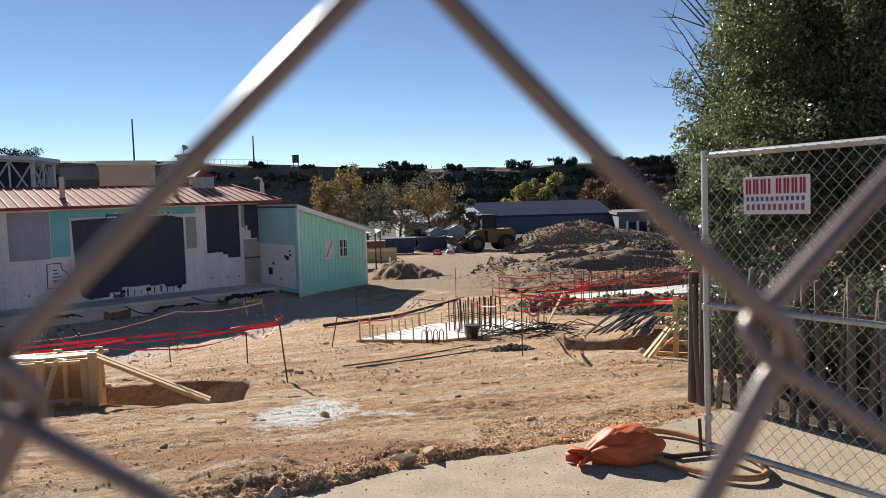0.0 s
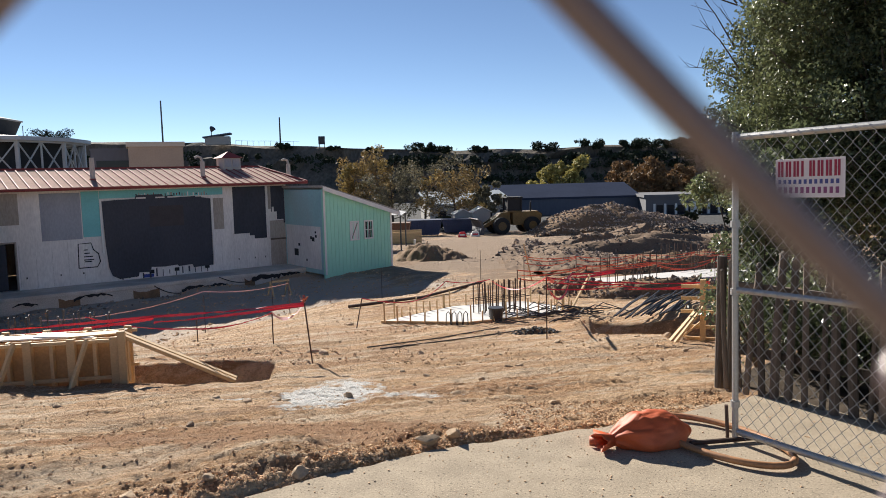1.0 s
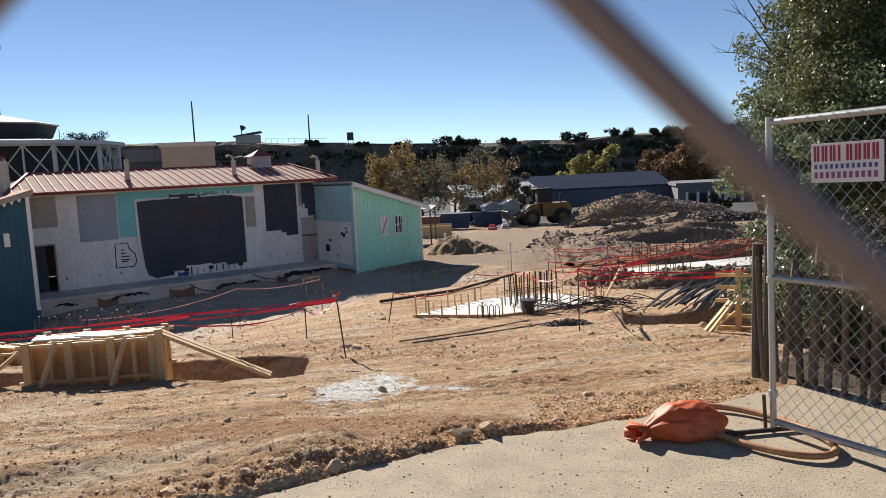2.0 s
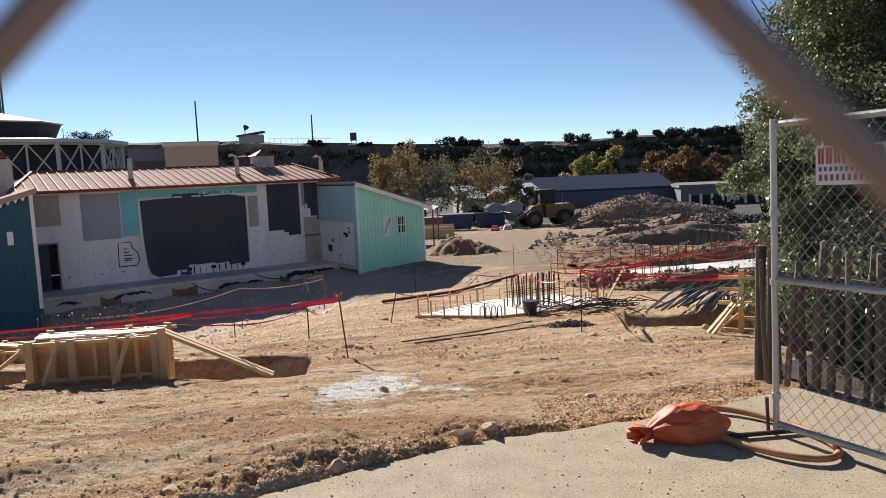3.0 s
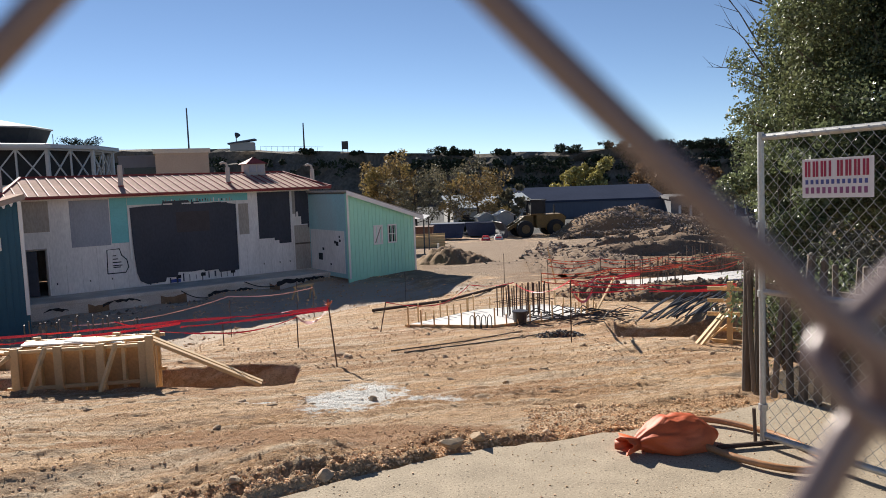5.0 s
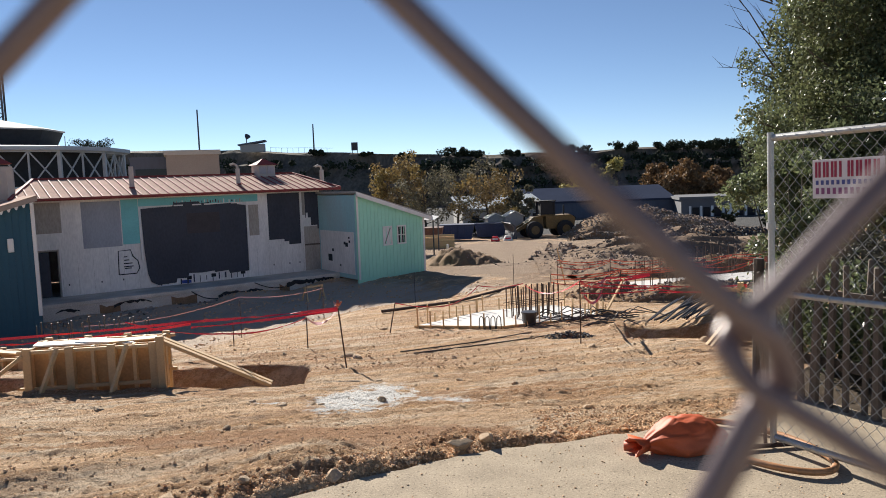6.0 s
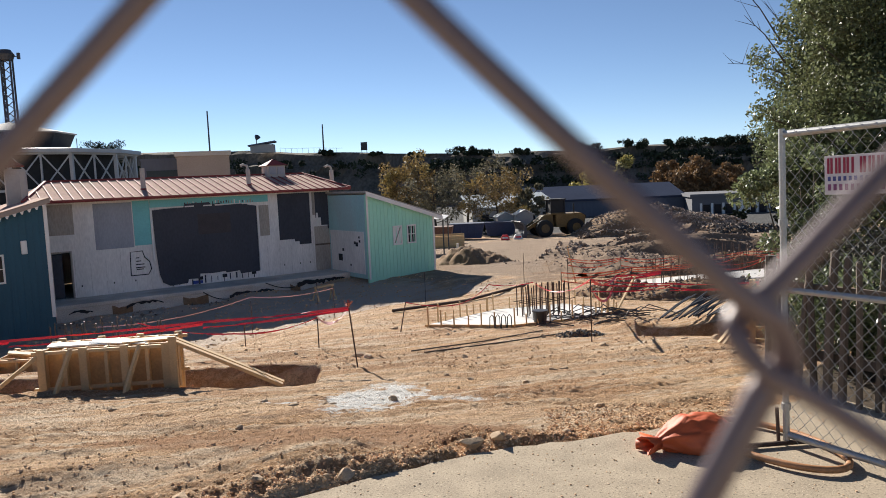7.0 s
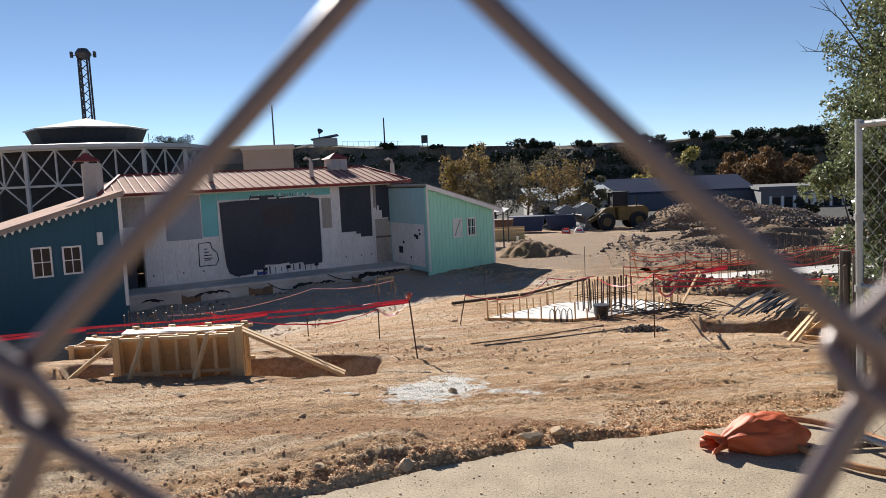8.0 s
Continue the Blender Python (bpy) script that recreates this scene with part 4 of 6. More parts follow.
part("corner_board", Shape().box((-13.53, -0.04, -0.1), (-13.4, -0.003, 4.1), 0.006), TRIM, blue)
window(blue, -16.6, -15.92, 1.30, 2.44, -0.001)
window(blue, -15.58, -14.92, 1.33, 2.40, -0.001)
part("wall_lamp", Shape().box((-14.35, -0.12, 2.35), (-14.15, -0.003, 2.85), 0.02), TRIM, blue)


# ---- the arena, the ride tower and other far buildings ----
def arena():
    a = thing("arena_building", "round arena with white steel trusses under a pale roof", "arena", pose(-76.6, 108, -4.5, 0, 0, 8))
    n, R = 14, 17.5
    ring = [(R * math.cos(2 * math.pi * (k + 0.5) / n), R * math.sin(2 * math.pi * (k + 0.5) / n)) for k in range(n)]
    roofz = 12.3
    sh = Shape()
    vs = [(x * 1.06, y * 1.06, roofz) for x, y in ring] + [(x * 1.06, y * 1.06, roofz + 0.55) for x, y in ring] + [(x * 0.36, y * 0.36, roofz + 1.4) for x, y in ring]
    fs = [tuple(range(n))[::-1]] + [(i, (i + 1) % n, (i + 1) % n + n, i + n) for i in range(n)] + [(i + n, (i + 1) % n + n, (i + 1) % n + 2 * n, i + 2 * n) for i in range(n)] + [tuple(range(2 * n, 3 * n))]
    part("roof", sh.add(vs, fs), PALESTEEL, a)
    m8 = 8
    oc = [(9.2 * math.cos(2 * math.pi * (k + 0.5) / m8), 9.2 * math.sin(2 * math.pi * (k + 0.5) / m8)) for k in range(m8)]
    part("lantern_wall", Shape().add([(x * 0.86, y * 0.86, roofz + 1.2) for x, y in oc] + [(x * 0.98, y * 0.98, roofz + 3.7) for x, y in oc], [(i, (i + 1) % m8, (i + 1) % m8 + m8, i + m8) for i in range(m8)]), DARKIN, a)
    part("lantern_roof", Shape().add([(x, y, roofz + 3.7) for x, y in oc] + [(0, 0, roofz + 5.6)] + [(x, y, roofz + 3.5) for x, y in oc],
         [(i, (i + 1) % m8, m8) for i in range(m8)] + [(i + m8 + 1, (i + 1) % m8 + m8 + 1, (i + 1) % m8, i) for i in range(m8)] + [tuple(range(m8 + 1, 2 * m8 + 1))[::-1]]), STUCCO, a)
    part("inner_drum", Shape().add([(x * 0.86, y * 0.86, 0) for x, y in ring] + [(x * 0.86, y * 0.86, roofz) for x, y in ring], [(i, (i + 1) % n, (i + 1) % n + n, i + n) for i in range(n)]), DARKIN, a)
    for i in range(n):
        (x0, y0), (x1, y1) = ring[i], ring[(i + 1) % n]
        part("column", Shape().beam((x0, y0, 0), (x0, y0, roofz), 0.5, 0.5, 0.05), PALESTEEL, a)
        mx, my = (x0 + x1) / 2, (y0 + y1) / 2
        zl, zh = 7.2, 12.2
        for p, q, w in (((x0, y0, zl), (x1, y1, zl), 0.3), ((x0, y0, zh), (x1, y1, zh), 0.3), ((mx, my, zl), (mx, my, zh), 0.22),
                        ((x0, y0, zl), (mx, my, zh), 0.17), ((mx, my, zl), (x0, y0, zh), 0.17), ((x1, y1, zl), (mx, my, zh), 0.17), ((mx, my, zl), (x1, y1, zh), 0.17),
                        ((x0, y0, zl - 3), (mx, my, zl), 0.17), ((x1, y1, zl - 3), (mx, my, zl), 0.17)):
            part("truss_member", Shape().beam(p, q, w, w, 0), PALESTEEL, a)
    return a


arena()


def tower():
    t = thing("ride_tower", "tall lattice ride tower with a ring of gear at the top", "tower", pose(-105.7, 150, -5, 0, 0, 20))
    H, w = 36.5, 1.0
    for sx in (-1, 1):
        for sy in (-1, 1):
            part("leg", Shape().beam((sx * w, sy * w, 0), (sx * w * 0.9, sy * w * 0.9, H), 0.3, 0.3, 0), STEEL, t)
    for k in range(20):
        z0, z1 = H * k / 20, H * (k + 1) / 20
        for s in (-1, 1):
            part("lattice_bar", Shape().beam((-w * s, -w, z0), (w * s, -w, z1), 0.16, 0.16, 0), STEEL, t)
            part("lattice_bar", Shape().beam((-w, -w * s, z0), (-w, w * s, z1), 0.16, 0.16, 0), STEEL, t)
    part("crown_ring", Shape().tube([(0, 0, H - 0.6), (0, 0, H + 0.6), (0, 0, H + 1.6)], [1.3, 1.7, 1.0], 14), STEEL, t)
    for s in (-1, 1):
        part("loudspeaker", Shape().box((s * 2.4 - 0.3, -0.3, H - 0.3), (s * 2.4 + 0.3, 0.3, H + 1.0), 0.05), STEEL, t)
        part("bracket", Shape().beam((s * 1.5, 0, H + 0.2), (s * 2.3, 0, H + 0.2), 0.15, 0.15, 0), STEEL, t)


tower()


def block(name, label, x, y, z, turn, w, d, h, material, roofmat, over=0.5, slab=0.5, rise=0.0):
    b = thing(name, label, "building", pose(x, y, z, 0, 0, turn))
    part("wall", Shape().box((-w / 2, 0, 0), (w / 2, d, h)), material, b)
    part("roof", Shape().add([(-w / 2 - over, -over, h), (w / 2 + over, -over, h), (w / 2 + over, d + over, h + rise), (-w / 2 - over, d + over, h + rise),
                              (-w / 2 - over, -over, h + slab), (w / 2 + over, -over, h + slab), (w / 2 + over, d + over, h + rise + slab), (-w / 2 - over, d + over, h + rise + slab)],
                             [(0, 3, 2, 1), (4, 5, 6, 7), (0, 1, 5, 4), (1, 2, 6, 5), (2, 3, 7, 6), (3, 0, 4, 7)]), roofmat, b)
    return b


beige = block("plant_building", "windowless beige stucco block with a pale flat roof", -34.2, 80, -5, 24, 5.6, 6, 10.5, BEIGE, STUCCO, 0.2, 0.5)
low = block("link_building", "low dark-windowed block beside a beige one", -40.5, 84, -5, 24, 5.5, 5, 10.4, GREYMETAL, GREYMETAL, 0.1, 0.2)
part("window", Shape().box((-2.2, -0.06, 6.8), (2.0, -0.005, 9.2)), GLASS, low)
grey = block("grey_warehouse", "long grey-blue metal warehouse", 13.5, 112, -5.5, 3.5, 24, 9, 3.1, GREYMETAL, DARKROOF, 0.2, 0.3, 1.9)
white = block("white_roof_hall", "pale hall with a sloping ribbed metal roof", 0.2, 104, -5.5, 12, 12, 9, 2.9, STUCCO, PALEROOF, 0.3, 0.15, 1.6)
for k in range(22):
    part("roof_rib", Shape().beam((-6.1 + k * 0.58, -0.3, 3.07), (-6.1 + k * 0.58, 9.2, 4.67), 0.1, 0.1, 0), PALEROOF, white)
for k in range(5):
    part("window", Shape().box((-4.8 + k * 2.2, -0.05, 0.9), (-3.7 + k * 2.2, -0.005, 2.1)), GLASS, white)
shop = block("pale_shop", "low pale stucco shop with a gable over its entrance", 34, 106, -5.5, -3, 18, 12, 3.2, SHOPGREY, SHOPGREY, 0.3, 0.4)
part("gable", Shape().prism([(-1.6, 3.55), (2.6, 3.55), (0.5, 5.6)], 3, Matrix.Translation((0, -0.6, 0))), SHOPGREY, shop)
for k in range(7):
    part("window", Shape().box((-7.5 + k * 1.5, -0.05, 0.8), (-6.6 + k * 1.5, -0.005, 2.1)), GLASS, shop)
for k in range(8):
    part("pillar", Shape().box((-7.95 + k * 1.5, -0.12, 0), (-7.65 + k * 1.5, -0.01, 2.3)), TRIM, shop)
part("door", Shape().box((-2.8, -0.2, 0), (-1.2, -0.125, 2.5)), TRIM, shop)

# poles and masts
for x, y, z0, z1, r, lab in ((-58.4, 140, -5, 17.0, 0.22, "slim dark steel pole"), (-66.5, 260, 8, 23.3, 0.35, "thin lattice mast on the ridge"), (-73.3, 120, -5, 11.4, 0.1, "thin pale pole beyond the hall")):
    p = thing("mast", lab, "mast", pose(x, y, z0))
    part("shaft", Shape().tube([(0, 0, 0), (0, 0, z1 - z0)], [r, r * 0.6], 8), STEEL, p)


# ---- the quarry cliff with scrub on it ----
def ridge(x):
    return float(np.interp(x, [-400, -140, -76, -34, 0, 47, 140, 400], [16, 15, 12.6, 9.4, 8.6, 8.6, 11, 12]) + 0.9 * fbm(np.array([x * 0.05]), np.array([2.0]), 3)[0])


cx = np.arange(-420, 421, 2.5)
prof = np.array([(0, 0.0), (3, 0.25), (6, 0.42), (8, 0.62), (9, 0.75), (12, 0.8), (14, 0.95), (16, 1.0), (18, 0.97), (60, 0.8), (400, 0.6), (1200, 0.4)])
crest = np.array([ridge(x) for x in cx])
CXX, ROW = np.meshgrid(cx, np.arange(len(prof)))
jit = fbm(CXX * 0.08, ROW * 1.7, 4)
cyy = 192 + prof[ROW, 0] + 6 * jit * (ROW < 8) + 0.0006 * CXX ** 2
czz = -6 + (crest[None, :] + 6) * prof[ROW, 1] + 1.2 * fbm(CXX * 0.15 + 40, ROW * 2.3, 3) * ((ROW > 0) & (ROW < 7))
i = np.arange(CXX.size).reshape(CXX.shape)
me = bpy.data.meshes.new("cliff")
me.from_pydata(np.stack([CXX.ravel(), cyy.ravel(), czz.ravel()], 1).tolist(), [], np.stack([i[:-1, :-1].ravel(), i[:-1, 1:].ravel(), i[1:, 1:].ravel(), i[1:, :-1].ravel()], 1).tolist())
me.materials.append(CLIFF)
tagged(new("cliff", me), "dark shaded quarry cliff with ledges along its length", "cliff", kind="structure")


def leaf_cloud(shape, centre, radii, count, size, rnd, hollow=0.55):
    """Adds small pointed leaves, turned every way, scattered in an ellipsoid."""
    rs = np.random.RandomState(rnd.randrange(1 << 30))
    d = rs.normal(size=(count, 3))
    d /= np.linalg.norm(d, axis=1)[:, None]
    c = np.array(centre) + d * (hollow ** 3 + (1 - hollow ** 3) * rs.rand(count))[:, None] ** (1 / 3) * np.array(radii)
    a = rs.normal(size=(count, 3))
    a /= np.linalg.norm(a, axis=1)[:, None]
    b = np.cross(a, rs.normal(size=(count, 3)))
    b /= np.linalg.norm(b, axis=1)[:, None]
    s = (size * rs.uniform(0.6, 1.4, count))[:, None]
    n = len(shape.v)
    quads = np.stack([c - a * s, c + b * s * 0.5, c + a * s, c - b * s * 0.5], 1).reshape(-1, 3)
    shape.v.extend(map(tuple, quads.tolist()))
    shape.f.extend([(n + 4 * k, n + 4 * k + 1, n + 4 * k + 2, n + 4 * k + 3) for k in range(count)])


rnd = random.Random(21)
scrub = Shape()
for _ in range(900):
    x = rnd.uniform(-150, 130)
    u = rnd.random() ** 0.8
    k = min(int(u * 6), 5)
    z = -6 + (ridge(x) + 6) * (prof[k, 1] * 1.0)
    y = 189 + prof[k, 0] + 0.0006 * x * x
    r = rnd.uniform(0.5, 1.5)
    if x < -22 and rnd.random() < 0.7:
        continue
    leaf_cloud(scrub, (x, y, z + r * 0.3), (r * 1.3, r, r), 26, 0.55, rnd, 0.2)
tagged(new("hillside_scrub", scrub.mesh("hillside_scrub", SCRUB)), "dark juniper scrub growing over the cliff", "scrub", kind="stuff")


def tree(name, label, x, y, z, h, w, leafmat, leaves, size, seed, trunk=0.16, limbs=14, low=0.35):
    """A tapered trunk, limbs that fork, and a crown of small leaves in clumps with gaps."""
    rnd = random.Random(seed)
    t = thing(name, label, "tree", pose(x, y, z))
    wood, crown = Shape(), Shape()
    top = Vector((rnd.uniform(-0.1, 0.1) * w, 0, h * 0.8))
    wood.tube([(0, 0, -0.1), (rnd.uniform(-0.03, 0.03) * h, 0, h * 0.3), (top.x * 0.7, 0, h * 0.55), tuple(top)], [trunk, trunk * 0.75, trunk * 0.5, trunk * 0.15], 8)
    for k in range(limbs):
        u = low + (0.95 - low) * k / limbs
        base = Vector((top.x * u, 0, h * 0.8 * u))
        a = k * 2.4 + rnd.uniform(-0.4, 0.4)
        reach = w * 0.5 * (1.05 - 0.55 * abs(u - 0.5)) * rnd.uniform(0.75, 1.1)
        tip = base + Vector((math.cos(a) * reach, math.sin(a) * reach, h * rnd.uniform(0.12, 0.17)))
        mid = base.lerp(tip, 0.5) + Vector((0, 0, -0.02 * h))
        wood.tube([tuple(base), tuple(mid), tuple(tip)], [trunk * 0.38, trunk * 0.22, trunk * 0.06], 5)
        for q in range(4):
            c = base.lerp(tip, rnd.uniform(0.5, 1.1)) + Vector((rnd.gauss(0, 0.08) * w, rnd.gauss(0, 0.08) * w, rnd.gauss(0.03, 0.05) * h))
            wood.tube([tuple(mid), tuple(c)], [trunk * 0.12, trunk * 0.03], 4)
            r = w * rnd.uniform(0.07, 0.15)
            leaf_cloud(crown, c, (r, r, r * 0.9), int(leaves / limbs / 4), size, rnd, 0.0)
    part("trunk", wood, BARK, t)
    part("crown", crown, leafmat, t)
    return t


for args in (("russet_oak", "tall oak with russet and yellow autumn leaves", -13.3, 95, -5, 10.0, 7.5, RUSSET, 6500, 0.18, 1),
             ("bare_tree", "half-bare grey-brown tree behind the site", -5.4, 85, -5, 9.3, 8.5, GREENLEAF, 3200, 0.13, 2),
             ("russet_tree", "thin tree with russet leaves and dark trunk", -1.7, 82, -4.8, 7.8, 7.0, RUSSET, 3600, 0.15, 3),
             ("grey_tree", "grey-green half-bare tree behind the mint shed", -9.2, 88, -5, 7.6, 6.0, GREENLEAF, 2600, 0.13, 4),
             ("small_tree", "small yellow-green tree by the hall", 1.9, 99, -5, 5.6, 4.2, GREENLEAF, 2250, 0.24, 5),
             ("yellow_tree", "yellow autumn tree behind the warehouse", 16.2, 135, -5.5, 9.4, 8.5, YELLOWLEAF, 7200, 0.34, 6),
             ("brown_tree", "brown-leaved tree behind the shop", 29.8, 132, -5.5, 9.0, 10.0, BROWNLEAF, 7800, 0.34, 7),
             ("brown_tree", "brown-leaved tree behind the shop", 36.5, 136, -5.5, 7.8, 8.0, BROWNLEAF, 5400, 0.34, 8)):
    tree(*args, low=0.25)
rnd = random.Random(77)
for x, h in ((-118, 5), (-52, 1.8), (-38, 1.4), (-27, 1.6), (-13.3, 3.2), (-7.4, 2.4), (2.7, 2.2), (21, 3.4), (33.5, 3.2), (44, 2.6), (49, 3.2), (55, 2.8), (61, 3.2), (68, 3.4), (76, 3.6)):
    tree("ridge_bush", "dark juniper bush on the cliff top", x, 206, ridge(x) - 0.9, h * 0.8, h * 2.3, SCRUB, 2200, 0.24, rnd.randint(0, 999), trunk=0.15, limbs=10, low=0.03)



# ---- the oak and the picket fence beside the panel ----
def big_oak():
    rnd = random.Random(9)
    t = thing("live_oak", "dense small-leaved evergreen oak behind the picket fence", "tree", pose(4.62, 8.2, 0))
    wood, crown = Shape(), Shape()
    wood.tube([(0, 0, -0.2), (0.05, 0, 0.8), (-0.1, 0.05, 1.7), (0.0, 0, 3.2), (0.1, 0, 4.8)], [0.2, 0.16, 0.14, 0.09, 0.02], 12)
    for k in range(120):
        u = (k + 0.5) / 120
        z = 0.75 + 4.3 * u
        a = k * 2.399
        spread = 2.0 * min(1, 0.55 + 3.0 * u) * (1.04 - 0.15 * max(0.0, z - 2.0))
        reach = spread * rnd.uniform(0.7, 1.0)
        b = Vector((0, 0, z * 0.7 + 0.2))
        tip = Vector((math.cos(a) * reach, math.sin(a) * reach, z + rnd.uniform(-0.1, 0.4)))
        mid = b.lerp(tip, 0.5) + Vector((0, 0, -0.12))
        wood.tube([tuple(b), tuple(mid), tuple(tip)], [0.04, 0.02, 0.005], 5)
        for q in range(10):
            c = b.lerp(tip, rnd.uniform(0.5, 1.0)) + Vector((rnd.gauss(0, 0.13), rnd.gauss(0, 0.13), rnd.gauss(0, 0.22)))
            wood.tube([tuple(mid.lerp(tip, rnd.random())), tuple(c)], [0.007, 0.002], 4)
            r = rnd.uniform(0.12, 0.3)
            leaf_cloud(crown, c, (r, r, r * 0.9), 260, 0.021, rnd, 0.0)
    # the thick, even face of the crown over the site
    for k in range(90):
        a = math.pi + rnd.uniform(-1.15, 1.25)
        z = rnd.uniform(1.3, 5.2)
        reach = rnd.uniform(1.4, 1.95) * min(1.06, 0.62 + 0.3 * z) * (1.0 - 0.14 * max(0.0, z - 2.0))
        tip = Vector((math.cos(a) * reach, math.sin(a) * reach, z))
        b = tip * 0.45 + Vector((0, 0, 0.3 * z))
        wood.tube([tuple(b), tuple(b.lerp(tip, 0.6) + Vector((0, 0, -0.05))), tuple(tip)], [0.014, 0.008, 0.002], 4)
        for q in range(3):
            c = b.lerp(tip, rnd.uniform(0.5, 1.0)) + Vector((rnd.gauss(0, 0.1), rnd.gauss(0, 0.1), rnd.gauss(0, 0.12)))
            r = rnd.uniform(0.16, 0.3)
            leaf_cloud(crown, c, (r, r, r), 300, 0.02, rnd, 0.0)
    part("trunk", wood, BARK, t)
    part("crown", crown, LEAF, t)
    for k in range(16):
        a = math.pi + rnd.uniform(-0.9, 0.9)
        z = rnd.uniform(2.3, 4.3)
        b = Vector((math.cos(a) * 1.65, math.sin(a) * 1.65, z))
        tip = b + Vector((math.cos(a) * rnd.uniform(0.4, 0.7), math.sin(a) * 0.3, rnd.uniform(0.15, 0.7)))
        mid = b.lerp(tip, 0.5) + Vector((0, 0, 0.05))
        sh = Shape().tube([tuple(b), tuple(mid), tuple(tip)], [0.01, 0.006, 0.002], 5)
        for q in range(3):
            c = mid.lerp(tip, rnd.uniform(0.0, 0.8))
            sh.tube([tuple(c), tuple(c + Vector((rnd.uniform(-0.25, 0.1), rnd.uniform(-0.1, 0.1), rnd.uniform(0.05, 0.3))))], [0.004, 0.0015], 4)
        part("twig", sh, BARK, t)


big_oak()
rnd = random.Random(31)
pickets = thing("picket_fence", "old dark cedar-stave fence, its staves uneven and leaning", "fence")
P0, P1 = Vector((1.86, 5.42, 0)), Vector((3.4, 3.2, 0))
n = 27
for k in range(n):
    p = P0.lerp(P1, k / (n - 1))
    h = rnd.uniform(0.86, 1.02)
    lx, ly = rnd.uniform(-0.06, 0.06), rnd.uniform(-0.06, 0.06)
    p = p + Vector((rnd.uniform(-0.02, 0.02), rnd.uniform(-0.02, 0.02), 0))
    w = rnd.uniform(0.016, 0.032)
    part("stave", Shape().tube([(p.x, p.y, -0.02), (p.x + lx * 0.5 + rnd.uniform(-0.01, 0.01), p.y + ly * 0.5, h * 0.5), (p.x + lx, p.y + ly, h), (p.x + lx, p.y + ly, h + 0.01)], [w, w * 0.95, w * 0.85, w * 0.4], 7), OLDWOOD, pickets)
for z in (0.28, 0.74):
    part("rail", Shape().beam(P0 + Vector((0.05, 0.04, z)), P1 + Vector((0.05, 0.04, z)), 0.035, 0.07), OLDWOOD, pickets)
for dx, dy, h in ((0.05, 0.02, 0.93), (0.0, 0.12, 0.95)):
    part("post", Shape().tube([(P0.x + dx, P0.y + dy, -0.05), (P0.x + dx + 0.01, P0.y + dy, h)], 0.036, 9), OLDWOOD, pickets)


# bed behind the staves, soil darkened to stand in for shrub and fence shadow
across = Vector((0.82, 0.57, 0))
bed = Shape()
n = 14
for k in range(n + 1):
    p = P0.lerp(P1, k / n * 1.25) + across * 0.07
    for q, h in ((0.0, -0.01), (0.12, 0.05), (0.9, 0.09), (1.9, 0.02)):
        bed.v.append((p.x + across.x * q + rnd.uniform(-0.02, 0.02), p.y + across.y * q, h + rnd.uniform(0, 0.025)))
bed.f = [(4 * k + q, 4 * k + q + 1, 4 * k + q + 5, 4 * k + q + 4) for k in range(n) for q in range(3)]
part("planting_bed", bed, mat("shaded_bed_soil", (0.085, 0.066, 0.05), 0.95, vary=0.4, scale=9, fine=60, bump=1.0, tint=(0.16, 0.13, 0.10), spec=0.1), label="soil bed with leaf litter behind the stave fence, shade darkened into its colour")
bpy.data.objects["planting_bed"]["category"] = "planting bed"


def shrub(x, y, z, rx, rz, leafmat, count, size, seed, label):
    rnd = random.Random(seed)
    t = thing("shrub", label, "shrub", pose(x, y, z))
    wood, crown = Shape(), Shape()
    for k in range(16):
        a = rnd.uniform(0, 6.28)
        tip = Vector((math.cos(a) * rx * rnd.uniform(0.3, 0.9), math.sin(a) * rx * rnd.uniform(0.3, 0.9), rz * rnd.uniform(0.5, 1)))
        wood.tube([(0, 0, -0.05), tuple(tip * 0.5), tuple(tip)], [0.012, 0.008, 0.002], 5)
        for q in range(4):
            c = tip * rnd.uniform(0.45, 1.0) + Vector((rnd.gauss(0, 0.08), rnd.gauss(0, 0.08), rnd.gauss(0, 0.06)))
            c.z = max(c.z, 0.05)
            leaf_cloud(crown, c, (0.16, 0.16, 0.13), count // 64, size, rnd, 0.0)
    part("stem", wood, BARK, t)
    part("leaves", crown, leafmat, t)


for sx, sy, sd in ((2.4, 5.5, 11), (2.75, 5.0, 12), (3.1, 4.5, 13), (3.5, 4.0, 14)):
    shrub(sx, sy, 0, 0.42, 1.0, LEAF, 6000, 0.018, sd, "dark low shrub behind the stave fence")
shrub(3.0, 5.6, 0, 0.8, 1.1, GREYLEAF, 5000, 0.02, 3, "dry grey shrub behind the stave fence")
shrub(3.7, 4.4, 0, 0.8, 1.3, GREYLEAF, 5000, 0.02, 4, "dry grey shrub behind the stave fence")
shrub(2.35, 6.1, 0, 0.5, 0.9, LEAF, 2600, 0.02, 5, "dark green shrub behind the stave fence")
shrub(2.85, 7.4, -0.2, 0.65, 2.3, LEAF, 14000, 0.026, 6, "dark green shrub under the oak")
shrub(3.4, 7.0, 0, 0.9, 1.3, LEAF, 5000, 0.02, 7, "dark green shrub under the oak")


# ---- footing forms ----
def on(x, y, h=0.0):
    return Vector((x, y, land_at(x, y) + h))


